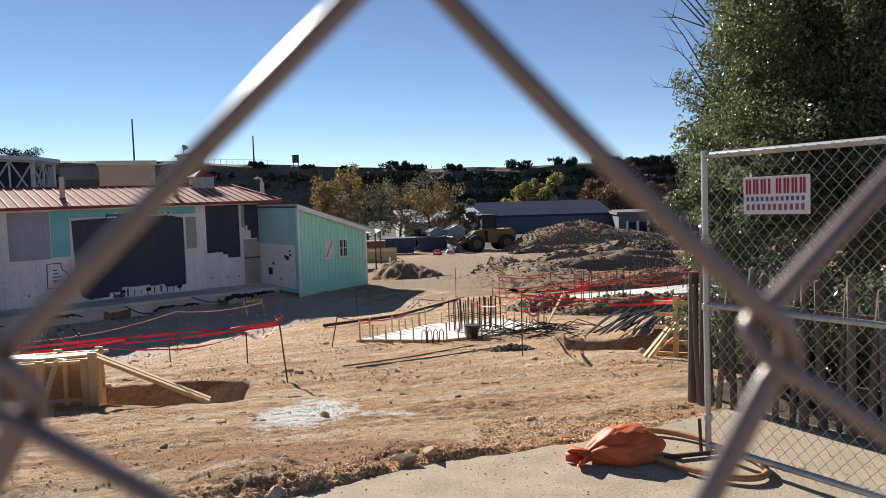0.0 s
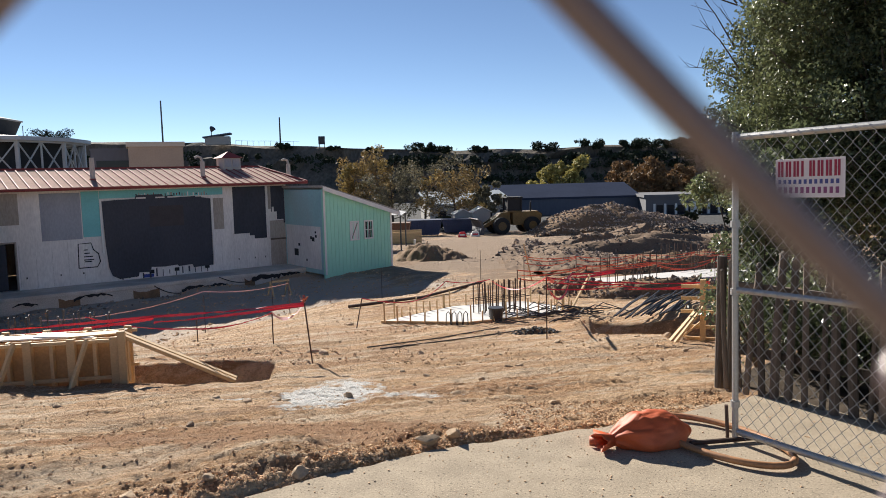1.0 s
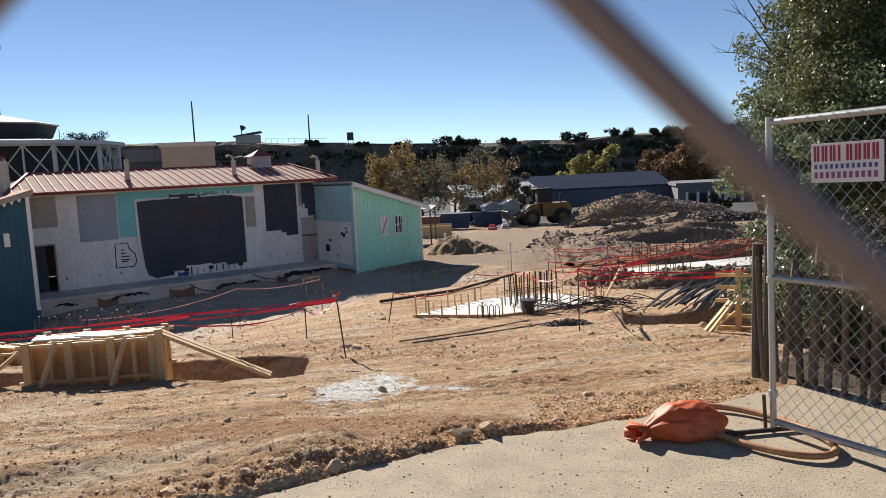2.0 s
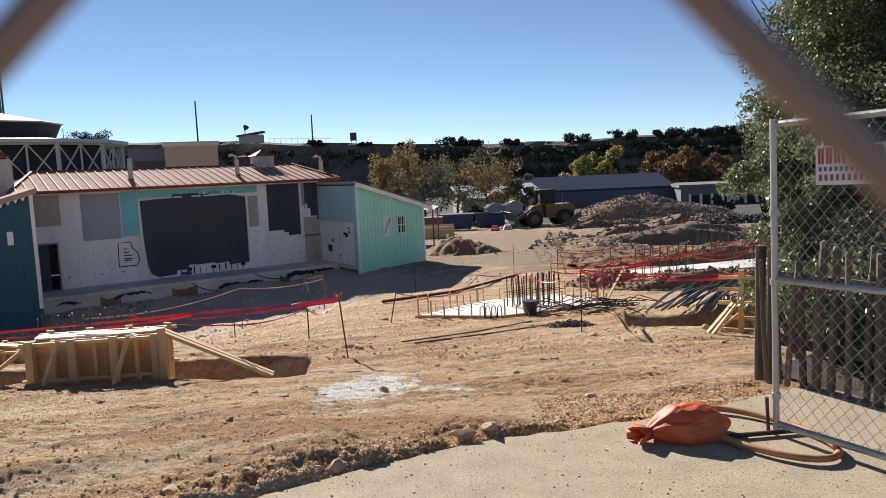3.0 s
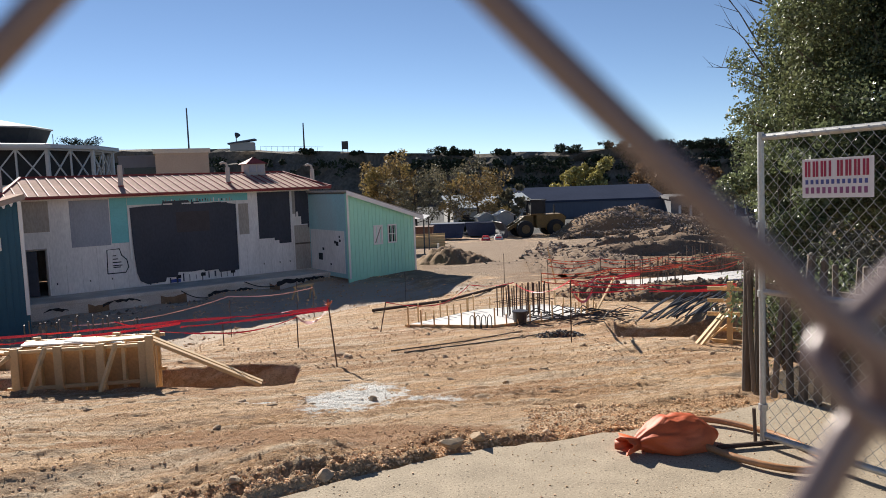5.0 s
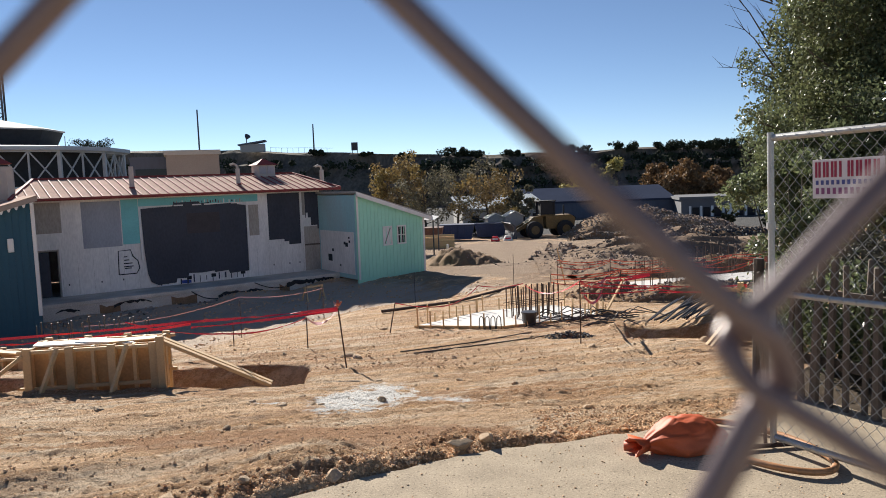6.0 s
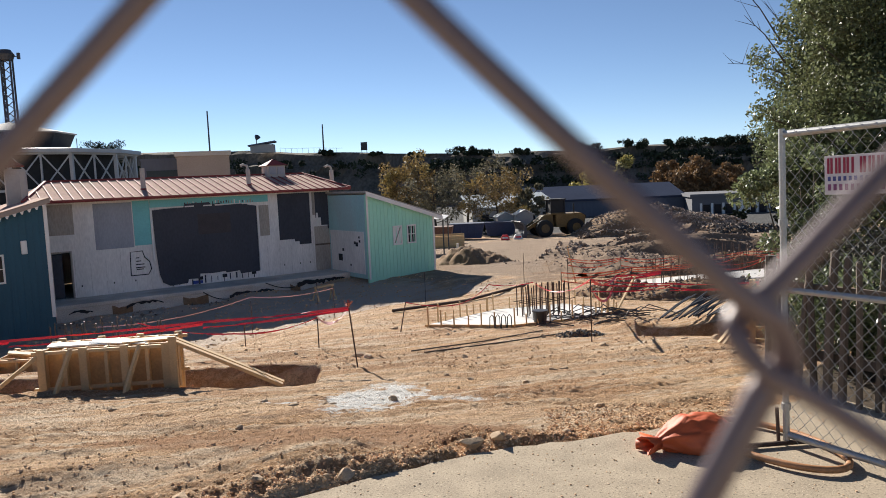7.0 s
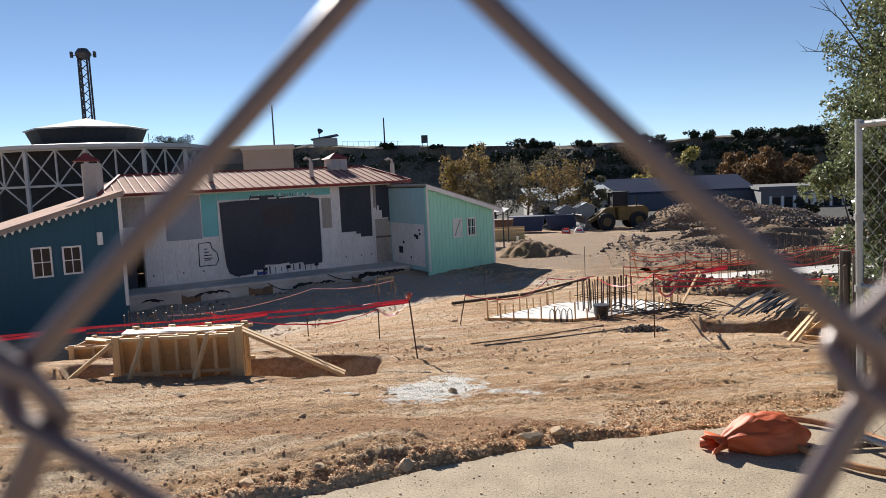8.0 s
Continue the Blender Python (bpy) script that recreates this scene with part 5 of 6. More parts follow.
def footing_form(x, y, z, turn, length, height, width, label, bays=3, braces=True):
    f = thing("footing_form", label, "formwork", pose(x, y, z, 0, 0, turn))
    for side in (0, 1):
        yy = side * width
        s = -1 if side == 0 else 1
        for k in range(bays):
            x0, x1 = length * k / bays, length * (k + 1) / bays
            part("plywood_panel", Shape().box((x0 + 0.004, yy - 0.009, 0), (x1 - 0.004, yy + 0.009, height), 0.002), PLY, f)
        for k in range(bays * 2 + 1):
            xx = length * k / (bays * 2)
            part("stud", Shape().box((xx - 0.02, yy + s * 0.011, 0.0), (xx + 0.02, yy + s * 0.1, height + 0.01), 0.003), PINE, f)
        for zz in (0.2, height - 0.02):
            part("wale", Shape().box((-0.12, yy + s * 0.101, zz - 0.02), (length + 0.12, yy + s * 0.14, zz + 0.02), 0.003), PINE, f)
        for k in range(bays + 1):
            xx = length * k / bays
            part("upright", Shape().box((xx - 0.045, yy + s * 0.141, -0.05), (xx + 0.045, yy + s * 0.18, height + 0.03), 0.003), PINE, f)
    for xx in (0, length):
        part("end_panel", Shape().box((xx - 0.009, 0.01, 0), (xx + 0.009, width - 0.01, height), 0.002), PLY, f)
    if braces:
        for xx in (0.25, 0.8):
            part("kicker", Shape().beam((length * xx, -0.2, height + 0.02), (length * xx - 0.16, -0.62, -0.02), 0.04, 0.05), PINE, f)
        for dy in (0.0, 0.12):
            part("raker", Shape().beam((length + 0.05, dy - 0.12, height + 0.05), (length + 1.35, dy - 0.05, 0.05 - 0.02), 0.09, 0.04), PINE, f)
        part("raker", Shape().beam((-0.05, -0.15, height - 0.05), (-0.95, -0.45, -0.1), 0.09, 0.04), PINE, f)
        part("foot_block", Shape().box((length + 0.05, -0.22, -0.1), (length + 0.14, -0.17, height + 0.1), 0.003), PINE, f)
    return f


footing_form(-5.66, 8.27, -0.89, 12.0, 1.43, 0.66, 0.36, "new plywood footing form with pine studs and raking braces")
footing_form(-8.3, 10.9, -1.45, 10.0, 2.6, 0.5, 0.5, "older plywood footing form standing in the trench", 4, False)
# odds and ends on the far form: pale boards and bolts
for k in range(6):
    b = thing("loose_board", "short pale board resting on a form", "board", pose(-7.9 + 0.45 * k, 11.1 + 0.05 * k, -0.93, 6, 12, 30 + 25 * (k % 3)))
    part("board", Shape().box((-0.3, -0.07, 0), (0.3, 0.07, 0.025), 0.003), TRIM if k % 2 else PINE, b)

for x, y, turn, w, m_ in ((-5.3, 8.53, 20, 0.42, TRIM), (-4.9, 8.62, 2, 0.36, TRIM), (-4.6, 8.68, 30, 0.28, PINE)):
    b = thing("loose_board", "pale board resting across the top of a form", "board", pose(x, y, -0.23, 0, 2, turn))
    part("board", Shape().box((-w, -0.11, 0), (w, 0.11, 0.02), 0.003), m_, b)

# ---- stakes, tape ----
rnd = random.Random(41)


def stake(x, y, h, lx=0.0, ly=0.0, material=RUST, r=0.011, label="rusty rebar stake driven into the soil"):
    z = land_at(x, y)
    s = thing("rebar_stake", label, "stake", pose(x, y, z), group="tape stakes")
    part("bar", Shape().tube([(0, 0, -0.15), (lx, ly, h)], r, 7), material, s)
    return Vector((x + lx, y + ly, z + h))


def tape(points, width, sag, material, label, strands=1):
    t = thing("barrier_tape", label, "tape")
    slack = random.Random(len(label) + int(100 * points[0][0]))
    for q in range(strands):
        sh = Shape()
        pts = []
        for a, b in zip(points, points[1:]):
            a, b = Vector(a), Vector(b)
            if strands > 1:
                a = a + Vector((0, 0, -0.10 * q * slack.random()))
            loose = slack.uniform(0.25, 1.7)
            for k in range(13):
                u = k / 12
                p = a.lerp(b, u)
                p.z -= sag * loose * (1 + 0.6 * q) * 4 * u * (1 - u) * (a - b).length * 0.1 + 0.03 * q
                pts.append((p, u))
        for i, (p, u) in enumerate(pts):
            tw = 0.5 + 2.2 * math.sin(5.3 * i / 12 + q * 1.7) + 0.6 * math.sin(1.9 * i)
            w = Vector((0.25 * math.sin(tw), 0.2, math.cos(tw * 0.6))).normalized() * width / 2
            sh.v.extend([tuple(p - w), tuple(p + w)])
        for i in range(len(pts) - 1):
            if pts[i + 1][1] > 0 or i % 13 != 12:
                sh.f.append((2 * i, 2 * i + 1, 2 * i + 3, 2 * i + 2))
        part("strip", sh, material, t)
    return t


s1 = stake(-2.24, 10.09, 0.86, -0.10, 0.02)
s2 = stake(1.28, 12.63, 1.08)
s3 = stake(-2.40, 14.76, 0.62, 0.16, 0.0)
s4 = stake(-3.46, 12.47, 0.55)
s5 = stake(-5.3, 13.8, 0.5)
knot = thing("ribbon_knot", "bunch of faded red ribbon tied to a stake", "ribbon", Matrix.Translation(s1))
RIBBON = mat("faded_red_ribbon", (0.42, 0.13, 0.09), 0.7, vary=0.25, scale=20, fine=90, bump=0.1)
for k in range(9):
    a, h0 = 2.4 * k, rnd.uniform(0.02, 0.12)
    r0 = rnd.uniform(0.04, 0.085)
    part("ribbon", Shape().beam((0, 0, h0 * 0.3), (r0 * math.cos(a), r0 * math.sin(a), h0), 0.035, 0.004, 0), RIBBON, knot)
tape([(-9.5, 8.2, -0.32), (-6.6, 8.9, -0.24), (-4.2, 9.45, -0.16), s1], 0.036, 0.05, TAPE, "bright red barrier tape strung along the forms", 2)
tape([s1, s4], 0.05, 0.5, FADEDTAPE, "short loop of faded pink barrier tape")
tape([s4, (-4.6, 11.5, -0.75), (-6.5, 12.0, -0.62)], 0.025, 0.5, TAPE, "slack red barrier tape along the trench")
tape([s3, (-1.3, 15.1, -1.0), (-0.6, 16.6, -0.8), (0.4, 16.2, -0.72), s2], 0.02, 0.35, TAPE, "red barrier tape round the slab", 1)
tape([s2, (2.6, 12.6, -0.3), (3.95, 12.3, -0.27)], 0.024, 0.15, TAPE, "taut red barrier tape tied to the braced frame", 3)
tape([s2, (2.3, 17.0, -0.75), (3.4, 17.5, -0.75)], 0.05, 0.5, TAPE, "slack red barrier tape", 2)

# ---- the slab with edge stakes and dowels ----
slab = thing("footing_slab", "pale fresh concrete footing with pegged edge boards", "concrete slab", pose(0, 0, 0))
so = [(-1.95, 15.5), (-0.1, 15.1), (1.7, 16.2), (2.4, 17.3), (1.2, 18.9), (-0.5, 18.0)]
nn = len(so)
zs_ = lambda y: -1.46 - 0.06 * (y - 15.3)
part("pour", Shape().add([(x, y, zs_(y)) for x, y in so] + [(x, y, zs_(y) - 0.5) for x, y in so], [tuple(range(nn)), tuple(range(nn, 2 * nn))[::-1]] + [(i, i + nn, (i + 1) % nn + nn, (i + 1) % nn) for i in range(nn)]), SLAB, slab)
rnd = random.Random(8)
for (x0, y0), (x1, y1) in zip(so, so[1:] + so[:1]):
    L = math.hypot(x1 - x0, y1 - y0)
    part("edge_board", Shape().beam((x0, y0, zs_(y0) - 0.04), (x1, y1, zs_(y1) - 0.04), 0.03, 0.1), PINE, slab)
    for k in range(int(L / 0.29)):
        a = (k + 0.3) / (L / 0.29)
        px, py = x0 + (x1 - x0) * a, y0 + (y1 - y0) * a
        part("peg", Shape().beam((px, py - 0.05, zs_(py) - 0.35), (px + rnd.uniform(-0.02, 0.02), py - 0.05, zs_(py) + rnd.uniform(0.16, 0.42)), 0.055, 0.03), PINE, slab)


def dowels(name, x, y, z, turn, nx, ny, pitch, h, label, material=RUST):
    d = thing(name, label, "rebar", pose(x, y, z, 0, 0, turn))
    for i in range(nx):
        for j in range(ny):
            part("bar", Shape().tube([(i * pitch, j * pitch, -0.2), (i * pitch + rnd.uniform(-0.03, 0.03), j * pitch + rnd.uniform(-0.03, 0.03), h * rnd.uniform(0.92, 1.05))], 0.013, 6), material, d)
    for zz in (h * 0.35,):
        for j in range(ny):
            part("tie_bar", Shape().tube([(-0.1, j * pitch, zz), (nx * pitch, j * pitch, zz)], 0.008, 5), material, d)
    return d


dowels("column_dowels", 0.38, 16.2, -1.42, 38, 4, 4, 0.19, 0.6, "cluster of rusty vertical rebar dowels in a footing", RUST)
dowels("column_dowels", 0.95, 16.6, -1.42, 38, 3, 3, 0.17, 0.62, "cluster of rusty vertical rebar dowels in a footing", RUST)
dowels("wall_dowels", 7.2, 27.3, -2.2, 20, 14, 2, 0.33, 1.05, "row of rusty wall dowels in a far footing")
dowels("wall_dowels", 12.0, 29.5, -2.3, 20, 10, 2, 0.33, 1.2, "row of rusty wall dowels in a far footing")
dowels("wall_dowels", 4.4, 24.0, -2.0, 28, 7, 2, 0.35, 0.8, "row of rusty wall dowels in a far footing")
dowels("footing_dowels", -9.4, 13.9, -1.95, 12, 8, 2, 0.3, 1.0, "short dark dowels standing in the trench", STEEL)
far_slab = thing("strip_footing", "pale strip footing in the dug ground", "concrete slab", pose(6.5, 25.6, -2.12, 0, 0, 22))
part("pour", Shape().box((-3.2, -0.8, -0.4), (4.8, 0.9, 0.02), 0.02), SLAB, far_slab)
# bent bars, a bucket and dark scrap beside the slab
scrap = thing("rebar_scrap", "tangle of dark bent rebar beside the slab", "rebar")
for k in range(44):
    x, y = rnd.uniform(0.2, 2.6), rnd.uniform(14.7, 16.9)
    z = land_at(x, y)
    z = max(z, zs_(y)) if y > 15.2 else z
    a, L = rnd.uniform(-0.5, 0.9), rnd.uniform(0.35, 1.1)
    part("bent_bar", Shape().tube([(x, y, z + 0.02), (x + L * 0.4, y + a * 0.2, z + rnd.uniform(0.02, 0.16 if k % 5 else 0.34)), (x + L, y + a * 0.3, z + 0.03)], 0.012, 6), STEEL, scrap)
for k in range(4):
    st = thing("wire_chair", "bent wire support standing by the slab", "rebar chair", pose(-0.55 + k * 0.12, 15.0, land_at(-0.4, 15.0), 0, 0, 5 * k))
    part("bar", Shape().tube([(0, 0, 0), (0.01, 0, 0.24), (0.05, 0, 0.29), (0.09, 0, 0.24), (0.1, 0, 0)], 0.011, 6), STEEL, st)
bucket = thing("bucket", "black plastic bucket by the rebar", "bucket", pose(0.5, 15.5, land_at(0.5, 15.5)))
part("body", Shape().tube([(0, 0, 0), (0, 0, 0.28)], [0.13, 0.16], 16), PLASTIC, bucket)
part("rim", Shape().tube([(0, 0, 0.26), (0, 0, 0.29)], 0.172, 16), PLASTIC, bucket)

# long pipes on the ground
for pts, r, lab in (([(-1.75, 11.95), (-0.6, 13.0), (0.5, 14.4)], 0.012, "long thin timber lying on the soil"), ([(-1.5, 11.7), (-0.2, 12.7), (0.9, 13.9)], 0.013, "long thin timber lying on the soil"),
                    ([(-3.1, 18.2), (-1.4, 20.8), (0.2, 23.6), (1.2, 25.5)], 0.04, "long dark pipe lying across the slope")):
    p = thing("ground_pipe", lab, "pipe")
    part("pipe", Shape().tube([tuple(on(x, y, r * 1.2)) for x, y in pts], r, 8), RUST if r > 0.03 else OLDWOOD, p)

# ---- braced frame and rebar bundle by the pit ----
fr = thing("braced_frame", "new pine form braced with raking timbers", "formwork", pose(3.78, 12.1, -1.25, 0, 0, -20))
for x in (0.0, 0.5, 1.0):
    part("post", Shape().box((x - 0.045, -0.05, -0.1), (x + 0.045, 0.045, 1.05), 0.003), PINE, fr)
for z in (0.05, 0.25, 0.5, 0.72, 0.92):
    part("rail", Shape().box((-0.35, 0.048, z - 0.03), (1.3, 0.09, z + 0.03), 0.003), PINE, fr)
part("raker", Shape().beam((-0.04, -0.08, 0.62), (-0.55, -0.35, -0.02), 0.09, 0.04), PINE, fr)
part("raker", Shape().beam((0.0, -0.12, 0.62), (-0.47, -0.42, -0.02), 0.09, 0.04), PINE, fr)
part("raker", Shape().beam((-0.3, 0.0, 0.1), (0.05, 0.0, 0.42), 0.06, 0.03), PINE, fr)
part("sole_plate", Shape().box((-0.35, -0.12, -0.06), (0.5, -0.03, 0.02), 0.003), PINE, fr)
pile = thing("rebar_bundle", "fan of dark rebar lying over the edge of the pit", "rebar")
for k in range(26):
    u = k / 25
    a = Vector((2.75 + 1.3 * u, 14.15 + 0.25 * u + 0.2 * rnd.random(), -1.27 + 0.06 * u + 0.06 * rnd.random()))
    b = a + Vector((0.9 + 0.35 * rnd.random(), 1.2 + 0.6 * rnd.random(), 0.10 + 0.10 * rnd.random()))
    part("bar", Shape().tube([tuple(a), tuple(a.lerp(b, 0.5) + Vector((0, 0, 0.03))), tuple(b)], 0.016, 6), STEEL, pile)
for x, y, n_ in ((5.2, 19.5, 18), (7.0, 22.0, 14)):
    pl = thing("rebar_bundle", "fan of long rebar lying on the bank", "rebar")
    for k in range(n_):
        a = on(x + rnd.uniform(-0.5, 0.5), y + rnd.uniform(-0.3, 0.3), 0.05)
        b = on(x + 2.2 + rnd.uniform(-0.4, 0.4), y + 2.0 + rnd.uniform(-0.5, 0.5), 0.3)
        part("bar", Shape().tube([tuple(a), tuple(b)], 0.018, 6), RUST, pl)
for x, y, z0, x1, y1, z1 in ((2.0, 24.5, -2.0, 1.75, 24.6, -0.75), (2.3, 16.9, -1.5, 2.75, 17.2, -0.8)):
    p = thing("leaning_board", "pale board leaning in the dug ground", "board")
    part("board", Shape().beam((x, y, z0), (x1, y1, z1), 0.06, 0.03), PINE, p)

# orange net fences on the far footings
rnd = random.Random(51)
pts = [(1.6, 22.5), (3.4, 24.0), (5.6, 25.0), (8.0, 26.6), (10.5, 27.6), (13.5, 28.6)]
tops = [stake(x, y, 0.95, label="thin stake carrying orange tape") for x, y in pts]
tape(tops, 0.03, 0.25, NETTING, "sagging orange barrier tape across the far footings", 3)
pts = [(1.2, 19.3), (3.2, 20.6), (5.4, 21.6), (7.6, 23.2), (9.8, 24.8)]
tops = [stake(x, y, 0.85, label="thin stake carrying orange tape") for x, y in pts]
tape(tops, 0.032, 0.3, NETTING, "sagging orange barrier tape across the far footings", 3)
for x, y in ((0.35, 29.5), (-7.6, 27.5), (-6.2, 24.5), (-3.6, 29.0), (-8.2, 22.0)):
    stake(x, y, 1.2, label="thin dark survey stake")
tape([(-6.2, 24.5, -1.9), (-8.2, 22.0, -1.75), (-11.5, 19.0, -2.0)], 0.03, 0.5, FADEDTAPE, "slack faded pink barrier tape in the yard", 1)


# ---- rubble heap, loader, skips ----
def heap(name, label, x, y, z, rx, ry, h, count, size, material, seed, flat=1.6, soil=SOIL):
    rnd = random.Random(seed)
    t = thing(name, label, "heap", pose(x, y, z))
    xs, ys = np.linspace(-1, 1, 50), np.linspace(-1, 1, 30)
    gx_, gy_ = np.meshgrid(xs, ys)
    d = np.sqrt(gx_ ** 2 + gy_ ** 2)
    hz = h * np.clip(1 - d ** flat, -0.15, 1) * (1 + 0.5 * fbm(gx_ * 2.2 + seed, gy_ * 2.2, 4)) + min(0.25, 0.4 * h) * fbm(gx_ * 9, gy_ * 9, 3)
    part("mound", grid_mesh("mound", xs * rx, ys * ry, hz, soil), soil, t)
    sh = Shape()
    for _ in range(count):
        u, v = rnd.uniform(-0.95, 0.95), rnd.uniform(-0.95, 0.6)
        if u * u + v * v > 0.9:
            continue
        i, j = int((v + 1) / 2 * 29), int((u + 1) / 2 * 49)
        s = size * rnd.uniform(0.4, 1.5)
        m = pose(u * rx, v * ry, float(hz[i, j]), rnd.uniform(0, 360), rnd.uniform(0, 360), rnd.uniform(0, 360))
        sh.box((-s, -s * rnd.uniform(0.4, 0.9), -s * 0.35), (s, s * rnd.uniform(0.4, 0.9), s * 0.35), 0, m)
    tagged(part("broken_stone", sh, material, t), kind="stuff")
    return t


heap("rubble_heap", "large heap of broken stone and soil", 14.0, 73, -4.6, 9.0, 5.0, 2.4, 9500, 0.10, PALERUBBLE, 2, 3.0)
heap("rubble_heap", "low heap of broken stone at the road's end", 19.5, 68, -4.4, 4.5, 3.0, 1.0, 900, 0.16, RUBBLE, 3)
heap("rubble_heap", "low scatter of broken stone beside the road", 4.6, 36.5, -2.75, 3.0, 4.0, 0.5, 700, 0.05, PALERUBBLE, 4, 1.6, BROWNCUT)
heap("soil_heap", "small tan soil heap beside the haul road", -2.5, 41.8, -3.25, 2.5, 2.4, 1.1, 200, 0.03, RUBBLE, 5, 1.3)



def bank(name, label, x0, y0, x1, y1, h, back, material, stonemat, count, size, seed):
    """A cut edge of soil along a line: a rough steep face towards -y, a top that falls away behind, and stones on it."""
    rnd = random.Random(seed)
    base = min(land_at(x0, y0), land_at(x1, y1)) - 0.15
    L = math.hypot(x1 - x0, y1 - y0)
    t = thing(name, label, "bank", pose(x0, y0, base, 0, 0, math.degrees(math.atan2(y1 - y0, x1 - x0))))
    cross = ((0.0, 0.0), (0.05, 0.35), (0.12, 0.75), (0.3, 1.0), (0.8, 1.05), (1.6, 0.95), (back * 0.7, 0.6), (back, 0.0))
    n0 = max(8, int(L / 0.25))
    us = np.linspace(0, L, n0 + 1)
    U0, R0 = np.meshgrid(us, np.arange(len(cross)))
    cr = np.array(cross)
    ends = np.clip(np.minimum(U0, L - U0) / (0.12 * L), 0, 1) ** 0.6
    wav = fbm(U0 * 0.35 + seed * 7, R0 * 0.4, 4)
    vy = cr[R0, 0] + 0.9 * wav + 0.15 * fbm(U0 * 2.2 + seed, R0 * 1.3, 3)
    vz = h * cr[R0, 1] * ends * (1 + 0.7 * fbm(U0 * 0.5 + 3 * seed, R0 * 0.2 + 2, 3)) + 0.10 * h * fbm(U0 * 3, R0 * 2.0, 3)
    i = np.arange(U0.size).reshape(U0.shape)
    me = bpy.data.meshes.new("soil")
    me.from_pydata(np.stack([U0.ravel(), vy.ravel(), vz.ravel()], 1).tolist(), [], np.stack([i[:-1, :-1].ravel(), i[:-1, 1:].ravel(), i[1:, 1:].ravel(), i[1:, :-1].ravel()], 1).tolist())
    me.materials.append(material)
    part("soil", me, material, t)
    sh = Shape()
    for _ in range(count):
        a, b = rnd.randrange(1, n0), rnd.randrange(0, len(cross) - 2)
        q = size * rnd.uniform(0.35, 1.5)
        m = pose(float(U0[b, a]) + rnd.uniform(-0.2, 0.2), float(vy[b, a]) + rnd.uniform(-0.1, 0.1), float(vz[b, a]), rnd.uniform(0, 360), rnd.uniform(0, 360), rnd.uniform(0, 360))
        sh.box((-q, -q * rnd.uniform(0.4, 0.9), -q * 0.35), (q, q * rnd.uniform(0.4, 0.9), q * 0.35), 0, m)
    tagged(part("broken_stone", sh, stonemat, t), kind="stuff")
    return t


bank("cut_bank", "steep cut bank of brown soil behind the footings", 4.6, 45.5, 16.5, 60.5, 1.0, 5.0, BROWNCUT, RUBBLE, 700, 0.08, 31)
bank("soil_ridge", "low ridge of soil bladed across the haul road", -1.0, 38.0, 4.0, 40.0, 0.2, 1.0, BROWNCUT, RUBBLE, 60, 0.05, 36)
bank("debris_bank", "long dark bank of torn roots and scrap by the rubble", 5.6, 66.5, 28.0, 65.0, 0.7, 4.0, SOIL, RUBBLE, 1800, 0.09, 32)
bank("stone_bank", "grey broken stone spilling beside the haul road", 2.8, 41.0, 5.6, 54.0, 0.55, 3.0, BROWNCUT, PALERUBBLE, 600, 0.08, 33)
bank("soil_bank", "dark hollow edge of dug soil across the footings", 2.6, 33.0, 14.0, 38.5, 0.6, 3.0, BROWNCUT, RUBBLE, 800, 0.07, 34)
foot0, foot1 = BUILD @ Vector((-14.0, 1.0, 0)), BUILD @ Vector((0.6, 0.9, 0))
bank("soil_bank", "rough soil and rubble heaped along the platform foot", foot0.x, foot0.y, foot1.x, foot1.y, 0.14, 1.2, PALESOIL, PALERUBBLE, 420, 0.06, 35)

heap("debris_heap", "long heap of dark torn debris by the rubble", 20.5, 66, -4.3, 5.5, 2.0, 0.8, 1200, 0.11, STEEL, 6)
heap("soil_bank", "long bank of dug reddish soil and stones", 9.5, 29.8, -2.55, 6.5, 1.3, 0.75, 700, 0.07, RUBBLE, 7)
heap("soil_bank", "low bank of dug soil beside the footing", 5.6, 20.6, -1.9, 3.0, 1.0, 0.45, 500, 0.05, RUBBLE, 8)
heap("soil_bank", "dark broken bank across the dug ground", 11.0, 44, -3.3, 8.5, 2.4, 1.0, 1000, 0.07, RUBBLE, 9, 1.6, BROWNCUT)
heap("soil_heap", "low heap of soil and stones beside the slab", 3.2, 21.5, -1.95, 1.5, 0.9, 0.4, 350, 0.05, RUBBLE, 10)

heap("debris_heap", "small dark clump of scrap and soil by the stake", 1.15, 13.5, land_at(1.15, 13.5) - 0.03, 0.5, 0.25, 0.11, 340, 0.02, STEEL, 12)


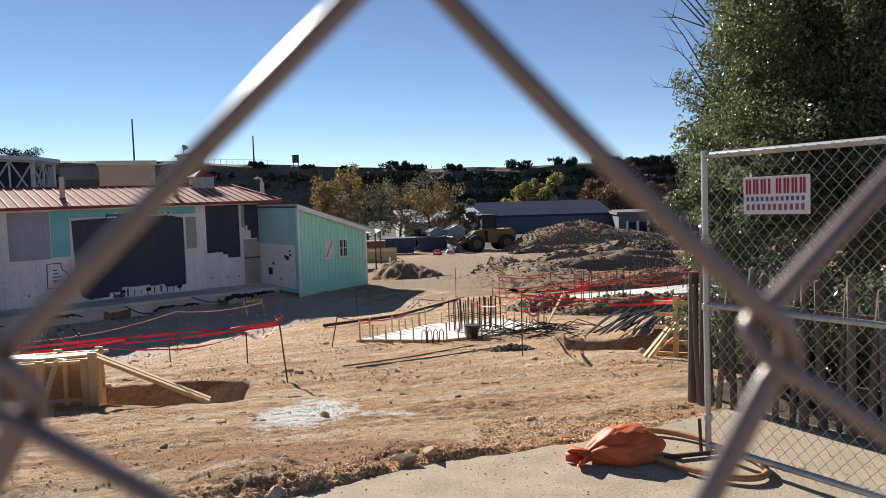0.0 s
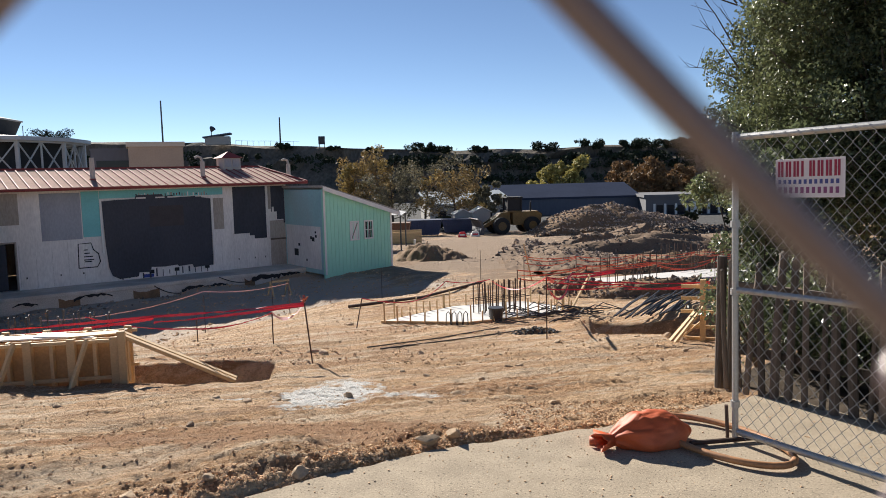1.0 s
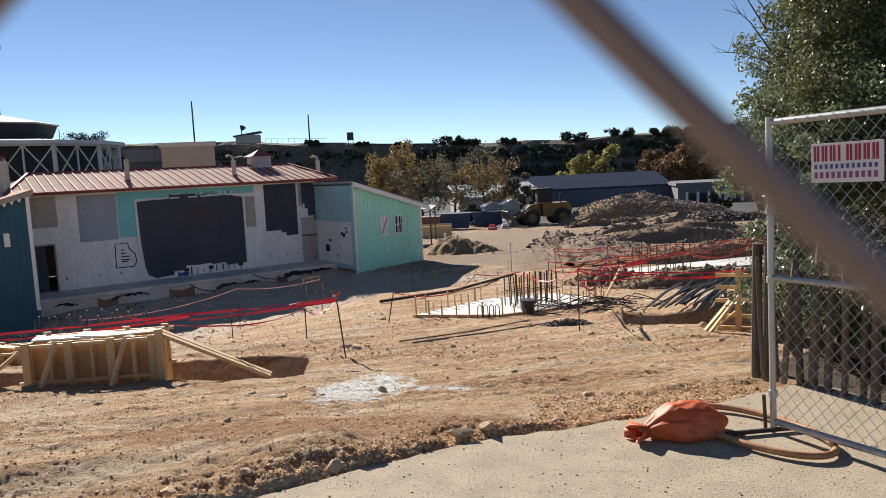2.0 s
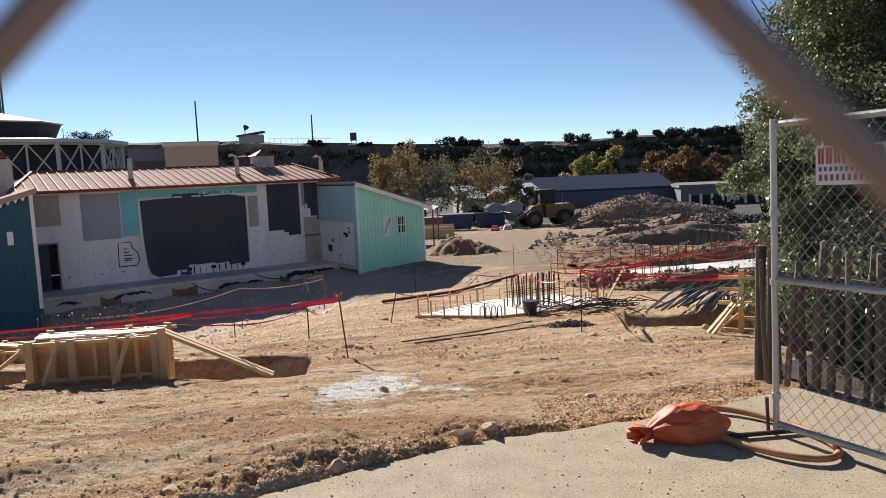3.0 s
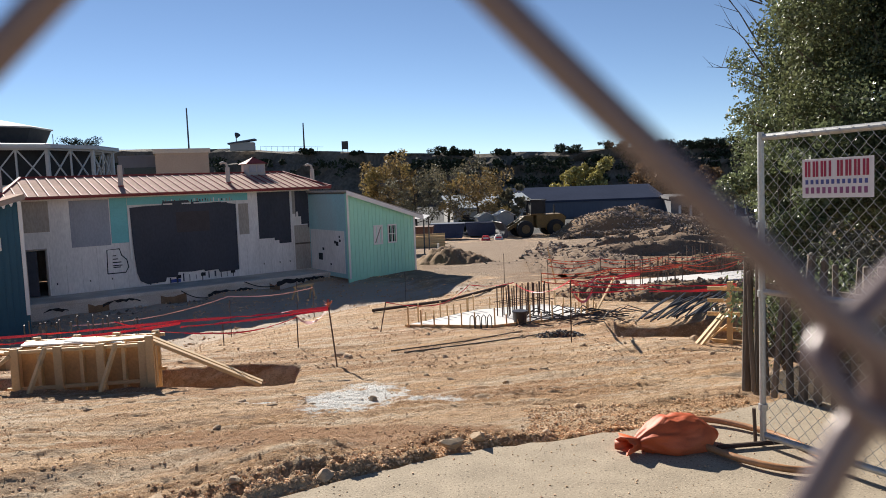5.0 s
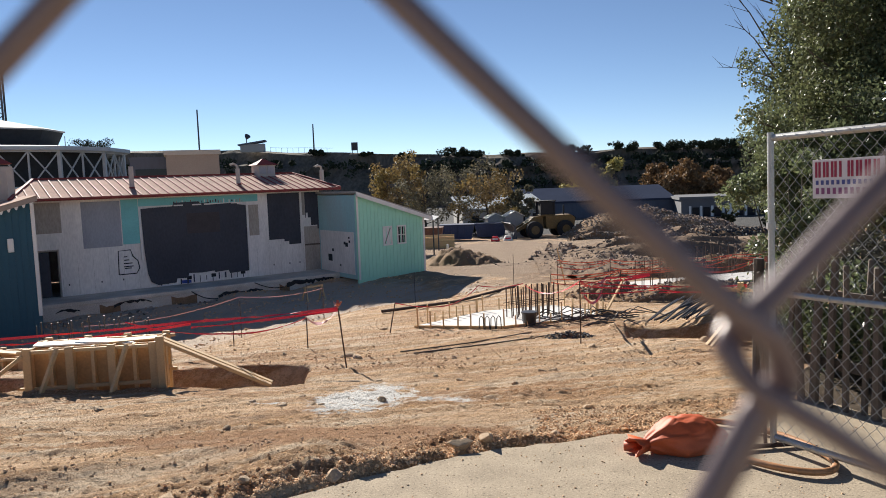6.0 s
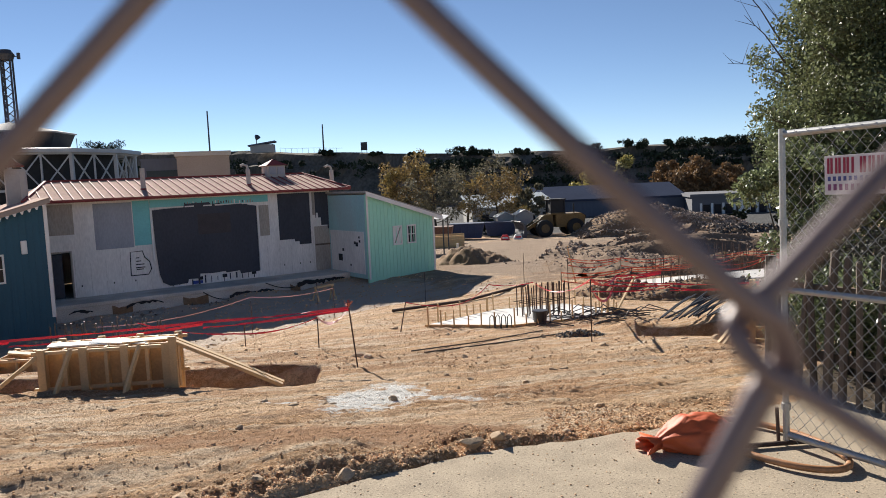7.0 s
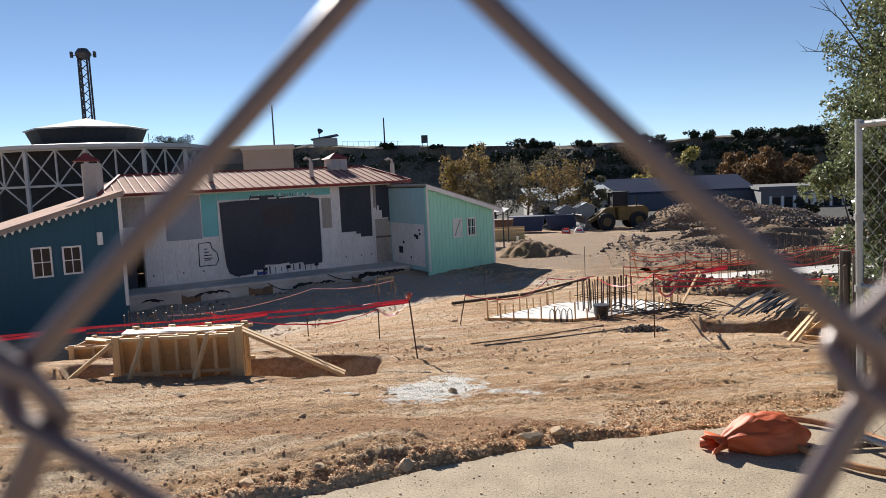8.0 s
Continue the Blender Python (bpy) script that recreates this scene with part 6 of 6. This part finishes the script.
def loader():
    L = thing("wheel_loader", "dusty yellow wheel loader with a dark bucket", "wheel loader", pose(3.5, 74.0, land_at(3.5, 74.0), 0, 0, 196) @ Matrix.Scale(1.12, 4))
    part("rear_body", Shape().prism([(-3.0, 0.8), (-0.4, 0.8), (-0.4, 1.9), (-2.7, 2.0), (-3.1, 1.7)], 1.7, Matrix.Translation((0, -0.85, 0))), YELLOWPAINT, L)
    part("front_body", Shape().prism([(-0.2, 0.8), (1.3, 0.8), (1.4, 1.3), (0.6, 1.9), (-0.2, 1.9)], 1.1, Matrix.Translation((0, -0.55, 0))), YELLOWPAINT, L)
    cab = part("cab", Shape().box((-1.3, -0.7, 1.9), (0.05, 0.7, 2.05), 0.03), YELLOWPAINT, L)
    for x in (-1.25, 0.0):
        for y in (-0.65, 0.65):
            part("cab_post", Shape().beam((x, y, 2.0), (x, y, 3.2), 0.1, 0.1), MARK, cab)
    part("cab_glass", Shape().box((-1.2, -0.62, 2.06), (-0.05, 0.62, 3.15)), BLACK, cab)
    part("cab_roof", Shape().box((-1.4, -0.75, 3.18), (0.15, 0.75, 3.28), 0.04), MARK, cab)
    for x in (-2.1, 0.75):
        for y in (-1.0, 1.0):
            w = part("wheel", Shape().tube([(x, y - 0.3, 0.75), (x, y - 0.2, 0.75), (x, y + 0.2, 0.75), (x, y + 0.3, 0.75)], [0.62, 0.76, 0.76, 0.62], 24), RUBBER, L)
            part("rim", Shape().tube([(x, y - 0.32, 0.75), (x, y + 0.32, 0.75)], 0.38, 16), YELLOWPAINT, w)
    for y in (-0.5, 0.5):
        part("lift_arm", Shape().beam((0.5, y, 1.7), (2.5, y, 0.55), 0.2, 0.28), YELLOWPAINT, L)
    part("bucket", Shape().prism([(2.5, 0.1), (3.6, 0.05), (3.75, 0.12), (2.85, 0.3), (2.7, 0.7), (2.85, 1.25), (3.1, 1.45), (3.0, 1.5), (2.6, 1.2), (2.45, 0.6)], 2.9, Matrix.Translation((0, -1.45, 0))), STEEL, L)
    part("exhaust", Shape().tube([(-2.2, 0.4, 1.95), (-2.2, 0.4, 2.8)], 0.07, 8), MARK, L)


loader()
for sx, sy, sr, sh_, sd in ((-10.5, 80, 1.6, 1.7, 81), (-3.0, 81, 1.5, 1.5, 82), (6.5, 84, 1.8, 1.6, 83), (24.0, 82, 1.9, 1.7, 84), (28.0, 80, 1.8, 1.4, 85), (32.0, 83, 2.0, 1.6, 86)):
    shrub(sx, sy, land_at(sx, sy), sr, sh_, SCRUB, 2600, 0.14, sd, "dark shrub at the edge of the paved park")


def skip(x, y, w, d, h, material, label, turn=0):
    s = thing("skip", label, "skip", pose(x, y, land_at(x, y), 0, 0, turn))
    part("hull", Shape().prism([(-w / 2 + 0.3, 0.1), (w / 2 - 0.3, 0.1), (w / 2, h), (-w / 2, h)], d), material, s)
    for k in range(int(w / 0.7)):
        part("rib", Shape().box((-w / 2 + 0.4 + k * 0.7, -0.08, 0.2), (-w / 2 + 0.48 + k * 0.7, -0.005, h - 0.1)), material, s)
    part("top_rail", Shape().box((-w / 2, -0.1, h), (w / 2, d + 0.1, h + 0.08)), material, s)


skip(-4.6, 72, 3.4, 2.0, 1.5, SKIPBLUE, "dark blue steel skip beyond the site")
skip(-8.2, 71, 3.0, 2.0, 1.3, SKIPBLUE, "dark blue steel skip beyond the site")
skip(-6.5, 66, 2.0, 1.6, 1.4, SKIPBROWN, "rusty brown steel skip beyond the site")
skip(-1.2, 76, 3.6, 2.0, 1.4, SKIPBLUE, "dark blue steel skip beyond the site")
crate = thing("timber_crate", "low tan timber crate standing by the mint shed", "crate", pose(-5.6, 58, land_at(-5.6, 58), 0, 0, 10))
for k in range(5):
    part("plank", Shape().box((-1.7, 0, 0.15 + k * 0.19), (1.7, 0.05, 0.32 + k * 0.19), 0.01), PINE, crate)
part("base", Shape().box((-1.7, 0.06, 0), (1.7, 1.6, 0.9)), PINE, crate)
for k, (x, y, lab, m_) in enumerate(((-0.8, 68, "red and white road barrier lying on its side", TAPE), (0.4, 68.6, "red and white road barrier lying on its side", TRIM))):
    b = thing("road_barrier", lab, "barrier", pose(x, y, land_at(x, y), 0, 0, 15 * k) @ Matrix.Scale(0.7, 4))
    part("body", Shape().prism([(-0.6, 0), (0.6, 0), (0.5, 0.35), (0.3, 0.7), (-0.35, 0.7), (-0.55, 0.35)], 0.35), m_, b)
    part("stripe", Shape().box((-0.4, -0.012, 0.22), (0.35, -0.003, 0.42)), TRIM if m_ is TAPE else TAPE, b)
for x, y, h, lab in ((1.2, 78, 2.6, "pale tool hut with a pitched white roof"), (-0.8, 79, 2.4, "pale tool hut with a pitched white roof")):
    hut = thing("tool_hut", lab, "hut", pose(x, y, land_at(x, y), 0, 0, 12))
    part("wall", Shape().prism([(-0.9, 0), (0.9, 0), (0.9, h - 0.5), (0, h - 0.05), (-0.9, h - 0.5)], 1.8), STUCCO, hut)
    for s in (-1, 1):
        part("roof_slope", Shape().beam((s * 1.05, 0.9, h - 0.53), (0, 0.9, h + 0.02), 2.1, 0.06), TRIM, hut)
canopy = thing("canopy", "white flat canopy behind the mint shed", "canopy", pose(-6.7, 52, land_at(-6.7, 52)))
part("top", Shape().add([(-2, -2, 2.5), (2, -2, 2.5), (2, 2, 2.5), (-2, 2, 2.5), (0, 0, 3.1)], [(0, 1, 4), (1, 2, 4), (2, 3, 4), (3, 0, 4), (3, 2, 1, 0)]), TRIM, canopy)
for x in (-1.9, 1.9):
    for y in (-1.9, 1.9):
        part("leg", Shape().tube([(x, y, 0), (x, y, 2.5)], 0.05, 8), STEEL, canopy)
sp = thing("marker_post", "short white marker post", "post", pose(-3.35, 43.5, land_at(-3.35, 43.5)))
part("post", Shape().tube([(0, 0, -0.1), (0, 0, 1.0)], 0.07, 8), TRIM, sp)
horse = thing("saw_horse", "timber saw horse standing in the yard", "saw horse", BUILD @ pose(-3.4, -2.2, land_at(-8.15, 30.64) - FLOOR_Z, 0, 0, 12))
part("beam", Shape().beam((-0.5, 0, 0.62), (0.5, 0, 0.62), 0.09, 0.09), PINE, horse)
for x in (-0.42, 0.42):
    for y in (-0.25, 0.25):
        part("leg", Shape().beam((x, 0, 0.6), (x * 1.1, y, -0.05), 0.06, 0.04), PINE, horse)

# ---- stones ----
rnd = random.Random(61)


def stone_mesh(seed):
    bm = bmesh.new()
    bmesh.ops.create_icosphere(bm, subdivisions=2, radius=1.0)
    cuts = [Vector((math.sin(seed * 3.1 + k * 2.2), math.cos(seed * 1.7 + k * 2.9), math.sin(seed + k * 1.3))).normalized() for k in range(6)]
    for v in bm.verts:
        q = noise.noise(v.co * 1.1 + Vector((seed * 7.1, 0, 0))) * 0.45 + noise.noise(v.co * 2.7 + Vector((0, seed * 3.3, 0))) * 0.25
        v.co *= 1 + q
        for c in cuts:
            over = v.co.dot(c) - 0.62
            if over > 0:
                v.co -= c * over * 0.92
        v.co.z *= 0.7
    me = bpy.data.meshes.new("stone")
    bm.to_mesh(me)
    bm.free()
    me.materials.append(ROCK)
    return me


stones = [stone_mesh(k) for k in range(6)]
spots = [(-0.28, 4.27, 0.055), (-0.12, 4.36, 0.05), (-0.95, 3.85, 0.06), (-1.05, 3.82, 0.04), (0.3, 4.58, 0.04), (-1.75, 3.55, 0.06), (-1.4, 3.72, 0.05), (0.1, 8.6, 0.06), (-2.6, 11.6, 0.14), (-2.35, 11.3, 0.1), (1.42, 12.2, 0.09), (3.3, 12.4, 0.12), (3.45, 12.1, 0.08)]
for _ in range(70):
    spots.append((rnd.uniform(-6, 4.5), rnd.uniform(5.2, 16), rnd.uniform(0.025, 0.06)))
for x, y, s in spots:
    ob = new("stone", stones[rnd.randrange(6)])
    ob.matrix_basis = Matrix.Translation((x, y, land_at(x, y) + s * 0.08)) @ pose(0, 0, 0, rnd.uniform(-20, 20), rnd.uniform(-20, 20), rnd.uniform(0, 360)) @ Matrix.Diagonal((s * rnd.uniform(0.9, 1.4), s, s, 1))
    tagged(ob, "rough pale limestone lump on the soil", "stone", "loose stones")

crumbs, far_grit = Shape(), []
cnt = 34000
px_ = np.array([rnd.uniform(-7, 5) for _ in range(cnt)])
py_ = np.array([3.2 + 9 * rnd.random() ** 1.7 for _ in range(cnt)])
for k in range(12000):
    px_[k] = rnd.uniform(-2.6, 1.9)
    py_[k] = np.interp(px_[k], [p[0] for p in EDGE], [p[1] for p in EDGE]) + abs(rnd.gauss(0, 0.22)) + 0.01
pz_ = land(px_, py_)
ee = np.interp(px_, [p[0] for p in EDGE], [p[1] for p in EDGE])
for x, y, z, e in zip(px_, py_, pz_, ee):
    if y < e:
        if y < 3.3 or rnd.random() < 0.9 or y < e - 0.5 * rnd.random():
            continue
        z = 0.0
    s = 0.0038 + 0.012 * rnd.random() ** 3.6 * (1.6 if rnd.random() < 0.03 else 1)
    if y > 5.6 and rnd.random() < 0.85:
        s *= 0.65
    if y < e:
        s = min(s, 0.0065)
    m = pose(x, y, z + s * 0.15, rnd.uniform(-30, 30), rnd.uniform(-30, 30), rnd.uniform(0, 360))
    a, b2, c = s * rnd.uniform(0.7, 1.5), s * rnd.uniform(0.6, 1.1), s * rnd.uniform(0.5, 0.9)
    crumbs.add([m @ Vector(p) for p in ((a, 0, 0), (-a, 0.2 * b2, 0), (0, b2, 0.1 * c), (0.1 * a, -b2, 0), (0, 0, c), (0, 0.1 * b2, -c))],
               [(0, 2, 4), (2, 1, 4), (1, 3, 4), (3, 0, 4), (2, 0, 5), (1, 2, 5), (3, 1, 5), (0, 3, 5)])
for _ in range(5200):
    x = rnd.uniform(0.2, 2.3)
    y = float(np.interp(x, [p[0] for p in EDGE], [p[1] for p in EDGE])) + 0.03 + 1.6 * rnd.random() ** 1.4
    s = 0.005 + 0.010 * rnd.random() ** 2
    far_grit.append((pose(x, y, 0, rnd.uniform(-30, 30), rnd.uniform(-30, 30), rnd.uniform(0, 360)), s, rnd.uniform(0.7, 1.4), rnd.uniform(0.7, 1.2), rnd.uniform(0.6, 1.0)))
for _ in range(1500):
    x, y = rnd.uniform(-1.2, 2.4), rnd.uniform(2.3, 5.2)
    if y < np.interp(x, [p[0] for p in EDGE], [p[1] for p in EDGE]) - 0.02:
        s = 0.0016 + 0.004 * rnd.random() ** 2.5
        crumbs.box((x - s, y - s * rnd.uniform(0.5, 1), -0.001), (x + s * rnd.uniform(0.6, 1.2), y + s, s * 1.1), s * 0.3)
for _ in range(11000):
    y = 10 + 24 * rnd.random() ** 1.5
    x = rnd.uniform(-0.75, 0.45) * y
    s = 0.007 + 0.022 * rnd.random() ** 3
    m = pose(x, y, 0, rnd.uniform(-30, 30), rnd.uniform(-30, 30), rnd.uniform(0, 360))
    far_grit.append((m, s, rnd.uniform(0.7, 1.5), rnd.uniform(0.6, 1.1), rnd.uniform(0.5, 0.9)))
for _ in range(4200):
    bu, bv = rnd.uniform(-15, 2.5), 1.9 - 11.0 * rnd.random() ** 1.3
    q = BUILD @ Vector((bu, bv, 0))
    s = 0.015 + 0.06 * rnd.random() ** 4
    far_grit.append((pose(q.x, q.y, 0, rnd.uniform(-30, 30), rnd.uniform(-30, 30), rnd.uniform(0, 360)), s, rnd.uniform(0.7, 1.5), rnd.uniform(0.6, 1.1), rnd.uniform(0.5, 0.9)))
heights = land(np.array([g[0].translation.x for g in far_grit]), np.array([g[0].translation.y for g in far_grit]))
for (m, s, a, b2, c), z in zip(far_grit, heights):
    m = Matrix.Translation((0, 0, float(z) + s * 0.15)) @ m
    a, b2, c = a * s, b2 * s, c * s
    crumbs.add([m @ Vector(p) for p in ((a, 0, 0), (-a, 0.2 * b2, 0), (0, b2, 0.1 * c), (0.1 * a, -b2, 0), (0, 0, c), (0, 0.1 * b2, -c))],
               [(0, 2, 4), (2, 1, 4), (1, 3, 4), (3, 0, 4), (2, 0, 5), (1, 2, 5), (3, 1, 5), (0, 3, 5)])
tagged(new("gravel", crumbs.mesh("gravel", CRUMB)), "loose limestone crumbs strewn over the soil", "gravel", kind="stuff")


# ---- on the cliff top ----
for x, y, w, h, lab in ((-69.5, 203, 6.5, 3.0, "low pale hut on the cliff top"),):
    hut = thing("ridge_hut", lab, "hut", pose(x, y, ridge(x) - 0.6, 0, 0, 12))
    part("wall", Shape().box((-w / 2, 0, 0), (w / 2, 4, h * 0.75)), STUCCO, hut)
    part("roof", Shape().prism([(-w / 2 - 0.6, h * 0.6), (w / 2 + 0.4, h * 0.95), (w / 2 + 0.4, h * 1.08), (-w / 2 - 0.6, h * 0.73)], 5, Matrix.Translation((0, -0.5, 0))), GREYMETAL, hut)
    part("dish", Shape().tube([(-1.5, 0.5, h * 0.8), (-1.5, 0.5, h * 1.15), (-1.2, 0.2, h * 1.4), (-1.0, 0, h * 1.5)], [0.12, 0.12, 0.7, 0.85], 10), STEEL, hut)
board_sign = thing("ridge_sign", "dark square sign on the cliff edge", "sign", pose(-40.5, 203, ridge(-40.5) - 0.3))
part("panel", Shape().box((-0.9, -0.1, 0.8), (0.9, 0.1, 3.0), 0.03), STEEL, board_sign)
for x in (-0.7, 0.7):
    part("leg", Shape().beam((x, 0.2, -0.5), (x, 0.2, 0.9), 0.15, 0.15), STEEL, board_sign)
rail = thing("ridge_railing", "thin dark railing along the cliff edge", "railing")
for k in range(11):
    x = -64 + k * 1.6
    part("post", Shape().beam((x, 202, ridge(x) - 0.4), (x, 202, ridge(x) + 1.0), 0.06, 0.06, 0), DARKIN, rail)
    part("bar", Shape().beam((x, 202, ridge(x) + 0.95), (x + 1.6, 202, ridge(x + 1.6) + 0.95), 0.06, 0.06, 0), DARKIN, rail)
